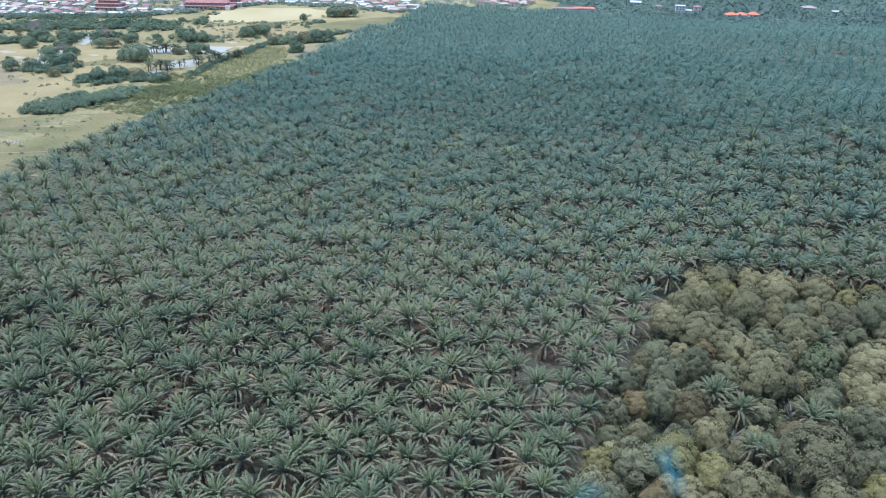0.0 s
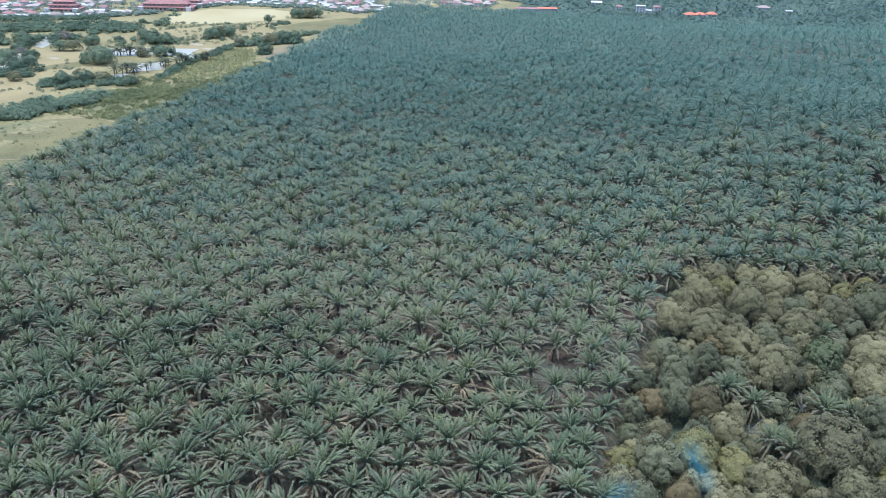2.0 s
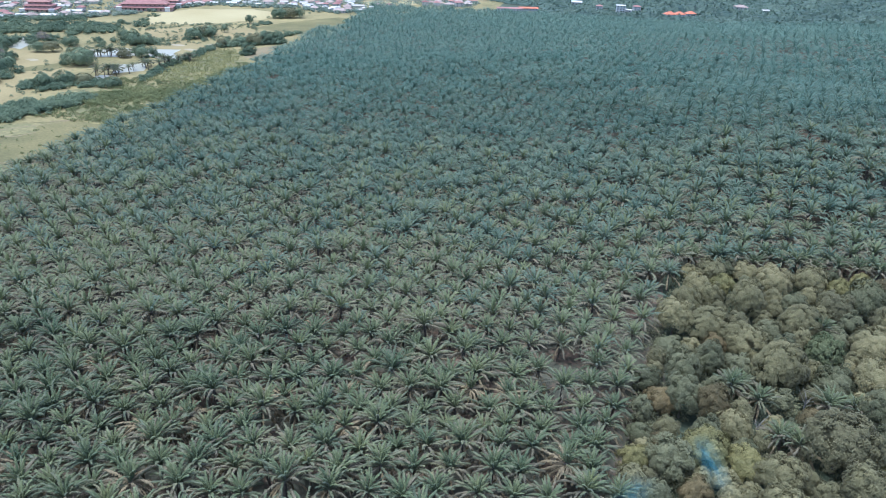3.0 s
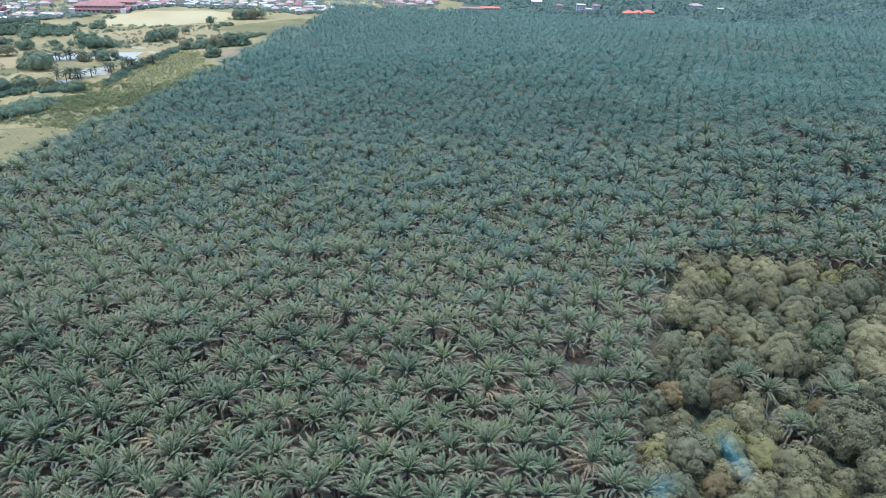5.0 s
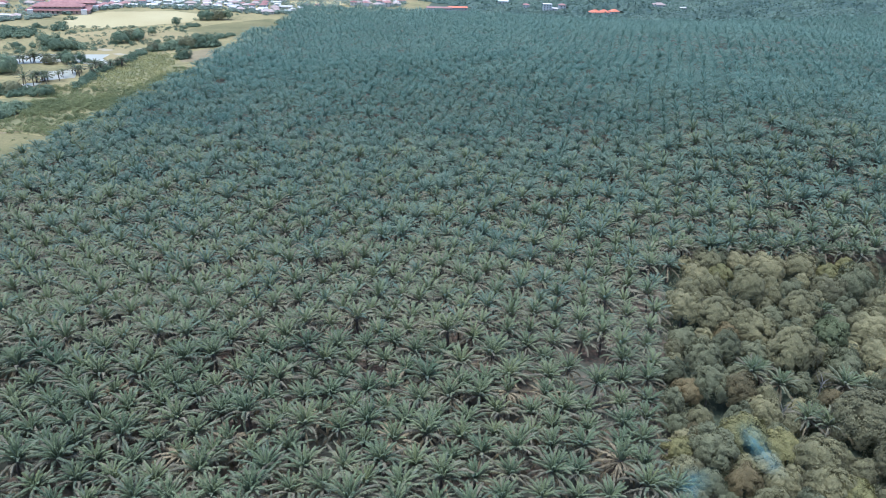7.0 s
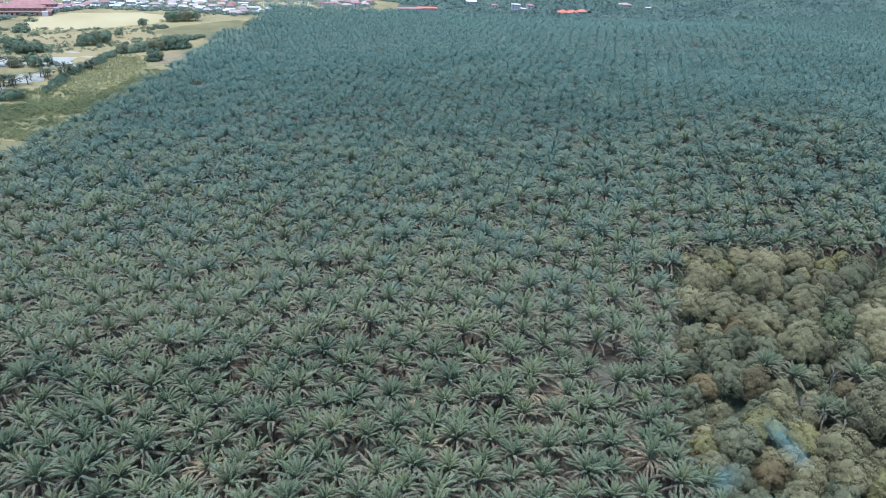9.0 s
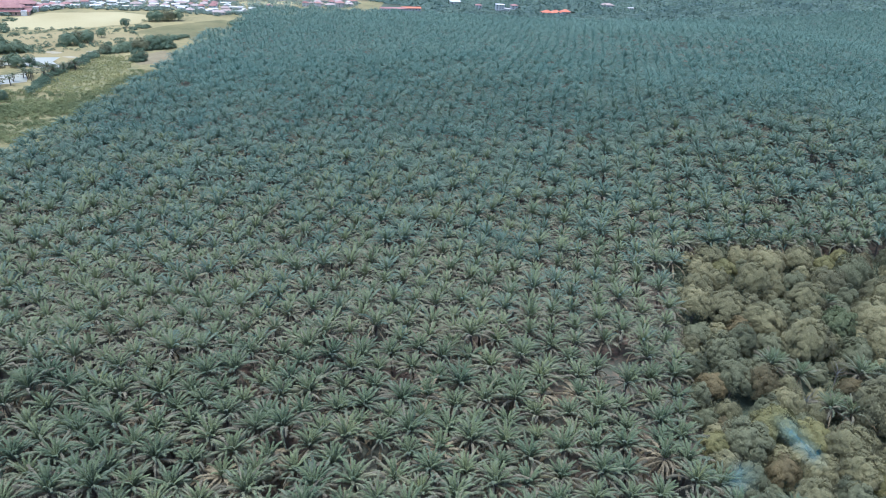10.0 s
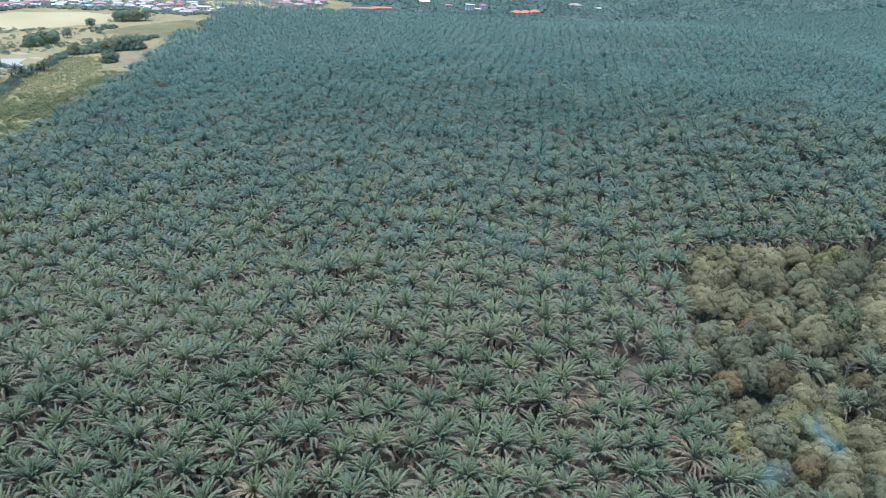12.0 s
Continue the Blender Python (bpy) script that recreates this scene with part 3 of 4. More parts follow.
# ---- the patch of mixed forest ----
def dome(seed, radius, height, lumps, blades, size):
    """A domed crown built of many leafy clumps that bulge from an uneven shell, with hollows between them."""
    r = np.random.RandomState(seed)
    k = np.arange(lumps)
    a, up = k * 2.39996 + r.uniform(-0.4, 0.4, lumps), 1 - 1.3 * (k + 0.5) / lumps + r.uniform(-0.06, 0.06, lumps)
    up = np.clip(up, -0.3, 1)
    flat = np.sqrt(1 - up ** 2)
    way = np.stack([np.cos(a) * flat, np.sin(a) * flat, up], 1)
    ph = r.uniform(0, 6.28, 3)
    bulge = 0.84 + 0.09 * np.sin(2 * a + ph[0]) + 0.08 * np.sin(3 * a + ph[1] + 2 * up) + r.uniform(-0.13, 0.08, lumps)
    c = way * np.array([radius, radius, height * 0.62]) * bulge[:, None] + np.array([0, 0, height * 0.36])
    rad = radius * r.uniform(0.75, 1.35, lumps) * 1.9 / lumps ** 0.5
    pick = r.choice(lumps, blades, p=rad ** 2 / (rad ** 2).sum())
    d = r.normal(size=(blades, 3)) + way[pick] * 1.0 + np.array([0, 0, 0.35])
    d /= np.linalg.norm(d, axis=1)[:, None]
    p = c[pick] + d * (rad[pick] * r.uniform(0.8, 1.12, blades))[:, None] * np.array([1, 1, 0.85])
    n = d * 0.6 + way[pick] * 0.62 + r.normal(size=d.shape) * 0.27
    n /= np.linalg.norm(n, axis=1)[:, None]
    t = np.cross(n, r.normal(size=d.shape))
    t /= np.linalg.norm(t, axis=1)[:, None]
    b = np.cross(n, t)
    q = (size * r.uniform(0.6, 1.35, blades))[:, None]
    v = np.stack([p - t * q * 0.6 - b * q * 0.35, p + b * q * 0.6, p + t * q * 0.7 - n * q * 0.2 - b * q * 0.2], 1).reshape(-1, 3)
    return v, np.arange(len(v)).reshape(-1, 3)


def forest_kind(seed, radius, height, trunk, lumps, blades, size, leaf, label):
    root = tagged(new("tree"), label, "tree")
    under("trunk", trunk_mesh(seed, trunk + height * 0.3, 0.04 * radius + 0.08, radius), root)
    v, f, _ = joined([(*dome(seed, radius, height, lumps, blades, size), np.zeros(blades, int)), (*core(seed, radius, height, 2, 0.5), np.zeros(320, int))])
    v[:, 2] += trunk
    under("crown", build("crown", v, f, [leaf]), root)
    return root


# kinds by name, each with its crown's radius
forest_kinds = {
    "dome": (8.0, forest_kind(1, 8.0, 11.0, 2.6, 130, 16000, 0.34, LEAF, "broad domed olive-green forest tree")),
    "spread": (8.0, forest_kind(2, 8.0, 10.0, 2.8, 120, 15000, 0.34, LEAF, "wide grey-green forest tree with a lumpy crown")),
    "olive": (5.6, forest_kind(3, 5.6, 8.6, 2.8, 76, 8600, 0.32, LEAF, "olive-green forest tree with a clumped crown")),
    "grey": (5.6, forest_kind(4, 5.6, 9.4, 3.2, 76, 8600, 0.31, LEAF_DARK, "tall grey-green forest tree in shade")),
    "yellow": (6.0, forest_kind(5, 6.0, 8.4, 2.6, 76, 8600, 0.33, LEAF_YELLOW, "yellow-green forest tree in young leaf")),
    "round": (5.4, forest_kind(6, 5.4, 9.4, 2.6, 110, 5200, 0.5, LEAF_BRIGHT, "round dark-green tree with large leaves")),
    "pale": (5.6, forest_kind(7, 5.6, 7.6, 3.0, 56, 9000, 0.36, LEAF_PALE, "pale grey-green tree with large leaves")),
    "brown": (5.4, forest_kind(8, 5.4, 8.6, 2.8, 72, 8000, 0.31, LEAF_BROWN, "brownish forest tree with fading leaves")),
    "dark": (5.0, forest_kind(9, 5.0, 8.0, 2.4, 66, 7200, 0.31, LEAF_DARK, "dark green forest tree")),
    "small": (3.4, forest_kind(10, 3.4, 6.4, 1.8, 38, 3700, 0.31, LEAF, "small olive forest tree between larger ones")),
    "slim": (3.2, forest_kind(11, 3.2, 7.6, 2.0, 38, 3700, 0.31, LEAF_DARK, "slim dark tree between larger ones")),
}
# kind, place, width of the crown
PLACED = [("pale", 47.3, 180.0, 7.1), ("brown", 52.3, 179.2, 5.4), ("dark", 55.5, 168.5, 13.0), ("dark", 51.6, 153.9, 8.6), ("olive", 46.0, 149.3, 7.9), ("pale", 56.6, 150.4, 6.7), ("brown", 61.9, 157.8, 9.4), ("brown", 53.3, 195.1, 9.3), ("grey", 59.8, 196.1, 11.2),
          ("dark", 60.2, 209.7, 11.3), ("pale", 56.7, 224.3, 9.1), ("olive", 58.4, 238.1, 12.8), ("dark", 48.9, 204.4, 9.6), ("yellow", 65.5, 174.7, 13.7), ("olive", 71.9, 157.7, 9.1), ("brown", 68.0, 194.3, 11.1), ("dark", 65.9, 182.5, 9.6), ("grey", 68.9, 217.0, 10.1),
          ("dome", 69.7, 237.3, 16.1), ("olive", 73.3, 273.6, 11.6), ("yellow", 77.1, 265.6, 10.4), ("olive", 67.4, 264.1, 10.3), ("yellow", 76, 172.8, 11.5), ("olive", 84, 168, 12.5), ("spread", 101.6, 182.4, 20), ("olive", 105, 166.5, 13), ("dome", 89.9, 215.1, 17),
          ("dome", 80.8, 229.9, 15.5), ("round", 105.3, 226.5, 11), ("pale", 106.2, 212.7, 11), ("olive", 114.2, 256.1, 12.5), ("dome", 101, 244, 14.5), ("spread", 122.5, 236, 16), ("pale", 125.4, 260, 13), ("spread", 95, 268, 14), ("olive", 109, 272, 12),
          ("grey", 116, 200, 11.5), ("dark", 76.7, 179.5, 8.5), ("dark", 117, 189, 11), ("dark", 71, 204, 9), ("olive", 63, 251, 10), ("olive", 84, 252, 13), ("grey", 90, 239, 9), ("olive", 119, 218, 13), ("brown", 97, 195, 9),
          ("olive", 91, 172, 9), ("yellow", 117, 176, 11), ("olive", 83, 157, 11), ("yellow", 90, 156, 11), ("olive", 66, 147, 11), ("spread", 100, 152, 14), ("grey", 76, 147, 10), ("olive", 86, 262, 10), ("dark", 118, 247, 9),
          ("olive", 131, 248, 13), ("grey", 112, 238, 8)]
grown = [(44, 148, 5.0), (66, 153, 2.5), (79, 204, 5.0), (107, 241, 3.0), (88, 183, 4.0), (101, 203, 4.0), (109, 202, 4.0), (97, 204, 2.0), (81.7, 190, 3.0)]


def forest_tree(kind, x, y, wide, rnd):
    grown.append((x, y, wide / 2))
    radius, tree = forest_kinds[kind]
    plant(tree, x, y, wide / 2 / radius, rnd.uniform(0, 6.28), "trees of the forest patch", tall=rnd.uniform(1.0, 1.3))


def forest():
    rnd = random.Random(3)
    for kind, x, y, wide in PLACED:
        forest_tree(kind, x, y, wide, rnd)
    for _ in range(6000):
        y, x = rnd.uniform(128, 279), rnd.uniform(34, 150)
        wide = rnd.uniform(5.5, 10.0)
        if not in_forest(x - 2, y) or y < 134 + 0.36 * max(0, x - 70) or any(math.hypot(x - u, y - w) < 0.8 * h + 0.45 * wide for u, w, h in grown):
            continue
        forest_tree(rnd.choice(["olive", "yellow", "grey", "brown", "yellow", "olive"] if wide > 8 else ["small", "small", "small", "slim"]), x, y, wide, rnd)


def bare_tree(x, y, seed):
    """A leafless pale tree with forking branches."""
    r = random.Random(seed)
    root = tagged(new("bare_tree"), "leafless pale grey tree among the forest crowns", "tree", "trees of the forest patch")
    v, f, _ = limb([(0, 0, -0.3), (0.2, 0.1, 4.0), (0.1, 0.4, 7.5)], [0.28, 0.22, 0.14], 7)
    under("trunk", build("trunk", v, f, [PALE_BARK]), root)
    for k in range(9):
        a, z, out = k * 2.4 + r.uniform(-0.3, 0.3), r.uniform(4.5, 7.4), r.uniform(1.6, 3.6)
        v, f, _ = limb([(0.1, 0.3, z), (math.cos(a) * out * 0.5, math.sin(a) * out * 0.5, z + out * 0.5), (math.cos(a) * out, math.sin(a) * out, z + out * r.uniform(0.8, 1.3))], [0.12, 0.09, 0.04], 5)
        under("branch", build("branch", v, f, [PALE_BARK]), root)
    root.matrix_basis = pose(x, y, float(land(x, y)), 0, 0, seed * 50)


bare_tree(81.7, 190, 1)
bare_tree(97, 204, 2)
forest()
for _, kind in forest_kinds.values():
    remove(kind)


def undergrowth(name, places, size, blades, leaf, label, category, seed, filled=False):
    """Many low bushes that nobody could count, as one mass of small blades."""
    kinds = [crown(seed + k, 1.0, 1.0, 9, blades, size) for k in range(4)]
    if filled:
        kinds = [joined([(*a, np.zeros(blades, int)), (*core(seed + k, 1.0, 1.0, 1, 0.55), np.zeros(80, int))])[:2] for k, a in enumerate(kinds)]
    pieces = []
    for k, (x, y, s) in enumerate(places):
        v, f = kinds[k % 4]
        pieces.append((turned(v, k * 1.7, 0.0, s, (x, y, float(land(x, y)) - 0.2 * s)), f, np.zeros(len(f), int)))
    v, f, _ = joined(pieces)
    return tagged(new(name, build(name, v, f, [leaf])), label, category, kind="stuff")


def scatter(n, inside, x0, x1, y0, y1, low, high, seed):
    rnd = random.Random(seed)
    out = []
    while len(out) < n:
        x, y = rnd.uniform(x0, x1), rnd.uniform(y0, y1)
        if inside(x, y):
            out.append((x, y, rnd.uniform(low, high)))
    return out


undergrowth("undergrowth", scatter(800, lambda x, y: in_forest(x, y - 3), 34, 150, 125, 290, 2.6, 5.4, 4), 0.1, 200, LEAF_DARK, "dense dark undergrowth beneath the forest trees", "shrubs", 60)

# ---- trees, hedge and scrub of the plain ----
plain_kinds = [forest_kind(31, 5.2, 7.2, 0.6, 46, 4200, 0.36, LEAF_PLAIN, "dark green tree on the dry plain"), forest_kind(32, 6.6, 6.8, 0.5, 60, 5400, 0.38, LEAF_PLAIN, "wide dark green tree on the dry plain"),
               forest_kind(33, 3.6, 7.4, 0.8, 30, 2600, 0.33, LEAF_PLAIN, "small green tree on the dry plain"), forest_kind(34, 5.6, 6.6, 0.4, 50, 4400, 0.36, LEAF_DARK, "olive bushy tree on the dry plain"), tree_kind(35, 5.0, 8.0, 1.4, 24, 2600, 0.28, LEAF_GREY, "grey-brown tree with bare twigs on the plain", inner=0.3)]
PLAIN_TREES = [(-484, 471, 1.3), (-470, 480, 1.2), (-456, 498, 1.5), (-420, 545, 1.9), (-385, 484, 1.3), (-394, 470, 1.3), (-372, 488, 1.2), (-349, 489, 1.0), (-438, 469, 1.0), (-546, 549, 1.2), (-571, 587, 1.5), (-549, 598, 1.4),
               (-533, 588, 1.3), (-489, 578, 1.2), (-478, 583, 1.3), (-483, 614, 1.2), (-444, 651, 1.5), (-430, 640, 1.4), (-422, 646, 1.3), (-459, 661, 1.4), (-399, 711, 1.3), (-395, 721, 1.2), (-389, 738, 1.1), (-312, 642, 1.2),
               (-330, 690, 1.4), (-322, 700, 1.5), (-312, 708, 1.3), (-341, 680, 1.1), (-352, 664, 1.0), (-399, 693, 1.4), (-389, 708, 1.2), (-380, 856, 1.5), (-368, 862, 1.6), (-358, 866, 1.5), (-392, 801, 1.2), (-478, 500, 1.1), (-500, 528, 1.2), (-486, 540, 1.0), (-515, 560, 1.2), (-468, 520, 1.0), (-405, 585, 1.0), (-392, 592, 1.2), (-386, 600, 1.1)]


def plain_trees():
    rnd = random.Random(9)
    spots = list(PLAIN_TREES)
    for k in range(14):
        spots.append((rnd.uniform(-640, -400), rnd.uniform(540, 760), rnd.uniform(0.35, 0.8)))
    for x, y, s in ((-584, 598, 1.6), (-511, 612, 1.3), (-497, 541, 1.0), (-600, 612, 1.4)):
        plant(plain_kinds[4], x, y, s, x, "trees of the plain")
    for x, y, s in spots:
        plant(rnd.choice(plain_kinds[:4]), x, y, s, rnd.uniform(0, 6.28), "trees of the plain")


plain_trees()
for kind in plain_kinds:
    remove(kind)


# small palms along the ponds
def pond_palms():
    rnd = random.Random(21)
    v, f, m = palm_arrays(70, 20, 6, 1.0, 1, False)
    root = tagged(new("pond_palm"), "slim palm with a small crown beside the pond", "palm tree", "palms beside the pond")
    under("trunk", build("trunk", v, f[m == 4], [PALM_BARK]), root)
    under("crown", build("crown", v, f[m != 4], PALM_MATS, m[m != 4]), root)
    for k in range(44):
        s = rnd.random()
        x, y = (-378 + 28 * s + rnd.uniform(-6, 8), 512 + 78 * s + rnd.uniform(-8, 8)) if k < 30 else (-450 + 60 * s, 575 + 20 * s + rnd.uniform(-4, 4))
        plant(root, x, y, rnd.uniform(0.65, 0.95), rnd.uniform(0, 6.28), tall=rnd.uniform(0.6, 0.85), lean=0.1)
    remove(root)


pond_palms()


def in_scrub(x, y):
    return -385 < x < -266 and 400 < y < 520 and x > -345 - 0.35 * abs(y - 470) + (25 if y < 440 else 0) or -302 < x < -266 and 480 < y < 605


undergrowth("scrub", scatter(1500, in_scrub, -390, -266, 400, 690, 0.8, 2.4, 5), 0.22, 110, SCRUB_LEAF, "yellow-green scrub along the plantation's edge", "shrubs", 80)


def band(points, n, wide, low, high, seed):
    """Clumps strewn along a line."""
    rnd = random.Random(seed)
    out = []
    for _ in range(n):
        k = rnd.randrange(len(points) - 1)
        s = rnd.random()
        (x0, y0), (x1, y1) = points[k], points[k + 1]
        out.append((x0 + (x1 - x0) * s + rnd.gauss(0, wide), y0 + (y1 - y0) * s + rnd.gauss(0, wide), rnd.uniform(low, high)))
    return out


undergrowth("hedge", band([(-368, 380), (-362, 400), (-356, 416), (-344, 438)], 170, 6.0, 2.4, 6.4, 41) + band([(-366, 402), (-356, 416)], 20, 3.0, 6.0, 8.0, 75) + band([(-346, 436), (-338, 448)], 14, 3.0, 5.5, 8.0, 76), 0.115, 480, LEAF_PLAIN, "thick dark green hedge beside the mown field", "hedge", 110, True)
undergrowth("bushes", band([(-350, 436), (-322, 462), (-285, 490)], 260, 10.0, 1.8, 4.0, 42), 0.14, 320, SCRUB_LEAF, "low olive bushes bordering the young planting", "shrubs", 114)
undergrowth("border_hedge", band([(-340, 516), (-352, 560), (-352, 610), (-357, 660)], 150, 2.6, 2.0, 4.2, 43), 0.13, 320, LEAF_PLAIN, "green hedge along the young planting", "hedge", 122)
undergrowth("field_bushes", band([(-430, 655), (-405, 688), (-345, 712)], 90, 5.0, 1.2, 3.2, 51) + band([(-470, 715), (-440, 765), (-395, 790), (-372, 772)], 90, 5.0, 1.0, 3.0, 52) + band([(-520, 745), (-500, 735), (-455, 770)], 40, 4.0, 1.2, 3.0, 53)
            + band([(-460, 608), (-445, 632), (-412, 650), (-390, 655)], 50, 4.0, 1.2, 3.0, 54) + band([(-560, 500), (-500, 470), (-420, 440), (-380, 460)], 50, 14.0, 0.8, 2.2, 55) + band([(-620, 560), (-540, 610), (-480, 640)], 110, 16.0, 1.2, 3.8, 56) + band([(-372, 700), (-340, 760)], 34, 9.0, 1.2, 4.0, 57) + band([(-440, 690), (-425, 740), (-395, 760)], 34, 11.0, 0.9, 2.8, 81) + band([(-440, 640), (-405, 660), (-370, 690)], 30, 7.0, 0.9, 2.8, 82) + band([(-400, 800), (-385, 860), (-370, 900)], 30, 8.0, 1.2, 3.4, 83) + band([(-470, 560), (-430, 520), (-410, 500)], 26, 8.0, 0.8, 2.4, 84), 0.13, 260, LEAF_PLAIN, "dark bushes along field borders and pond banks", "shrubs", 130)
undergrowth("tree_belt", band([(-407, 464), (-398, 474), (-384, 484), (-366, 494)], 46, 3.5, 3.5, 6.0, 71) + band([(-411, 611), (-405, 617)], 9, 2.4, 3.5, 6.0, 72) + band([(-575, 560), (-600, 566), (-640, 560)], 40, 8.0, 4.0, 7.0, 73) + band([(-665, 612), (-620, 640), (-580, 668), (-540, 690), (-500, 712)], 190, 13.0, 4.5, 8.5, 44) + band([(-560, 560), (-545, 600), (-520, 640)], 26, 6.0, 4.0, 7.0, 45) + band([(-470, 470), (-440, 500)], 20, 7.0, 4.0, 7.0, 46)
            + band([(-357, 665), (-349, 693), (-338, 716), (-326, 742), (-316, 764)], 40, 4.0, 3.0, 5.5, 61) + band([(-404, 717), (-411, 747)], 12, 4.0, 3.0, 5.5, 62) + band([(-384, 795), (-368, 813)], 12, 4.0, 2.5, 4.0, 63)
            + band([(-690, 670), (-640, 702), (-600, 725), (-566, 762)], 70, 7.0, 3.0, 6.0, 64) + band([(-523, 815), (-505, 765), (-480, 735)], 22, 5.0, 2.0, 4.5, 65) + band([(-296, 845), (-288, 862)], 8, 4.0, 4.0, 6.0, 66)
            + band([(-395, 462), (-372, 486), (-356, 494)], 26, 5.0, 3.0, 5.5, 47) + band([(-352, 662), (-338, 679), (-320, 697), (-302, 712)], 44, 3.5, 3.5, 6.5, 48) + band([(-314, 640), (-310, 643)], 9, 1.8, 4.5, 6.0, 58) + band([(-455, 655), (-432, 645), (-420, 655)], 22, 5.0, 3.5, 6.5, 49) + band([(-386, 590), (-380, 600)], 6, 2.5, 2.2, 4.0, 50), 0.125, 380, LEAF_PLAIN, "belts of dark green trees across the plain", "trees", 118, True)


def in_mown(x, y):
    return -410 < x < -275 and 255 < y < 395 and x > -300 - 0.8 * (y - 240) and x < -272 and y < 330 + 1.1 * (x + 420)


undergrowth("grass_tufts", scatter(150, in_mown, -410, -272, 255, 395, 0.4, 1.3, 6), 0.5, 24, SCRUB_LEAF, "low tufts scattered over the mown field", "grass", 96)


def rubble():
    rnd = random.Random(8)
    bm = bmesh.new()
    for k in range(34):
        c = Vector((-327 + rnd.gauss(0, 4.0), 325 + rnd.gauss(0, 2.2), 0.2))
        got = bmesh.ops.create_icosphere(bm, subdivisions=1, radius=rnd.uniform(0.25, 0.7), matrix=Matrix.LocRotScale(c, Euler((rnd.random() * 3, rnd.random() * 3, 0)), (1.2, 0.8, 0.6)))
    me = bpy.data.meshes.new("rubble")
    bm.to_mesh(me)
    bm.free()
    me.materials.append(ROOF_PALE)
    tagged(new("rubble", me), "low heap of pale rubble on the field", "rubble", kind="stuff")


rubble()


def young_rows():
    rnd = random.Random(77)
    out = []
    for i in range(60):
        for j in range(50):
            x, y = -362 + i * 1.9, 512 + j * 5.2 + i * 0.8 - 20
            x, y = x + rnd.gauss(0, 0.2), y + rnd.gauss(0, 0.2)
            if rnd.random() > 0.1 and -350 + max(0, 560 - y) * 0.1 < x < -286 - max(0, y - 545) * 0.38 + rnd.gauss(0, 3) and 517 < y < 655 + rnd.gauss(0, 4):
                out.append((x, y, 1.15 + 0.4 * ((i * 7 + j * 3) % 5) / 5))
    return out


undergrowth("young_crop", young_rows(), 0.36, 60, CROP_LEAF, "rows of young yellow-green plants", "crop", 90)


def town_edge(x):
    return float(np.interp(x, [-900, -750, -706, -663, -626, -585, -550, -510, -400, -330, -300, -260, -180], [560, 645, 684, 708, 730, 755, 805, 915, 945, 925, 960, 1040, 1045]))


LONE = [(-45, 1155), (-10, 1116), (42, 1128), (24, 1108), (190, 1195), (222, 1180), (20, 1102), (84, 1085), (100, 1093), (118, 1107), (-128, 1046), (-104, 1060)]


def wooded(x, y):
    return (x > -90 or y > 1085 - 0.6 * (x + 90)) and y > far_edge(x) + 12 + (40 if x < -40 else 0) and not any(abs(x - u) < 9 and -7 < y - w < 9 for u, w in LONE)


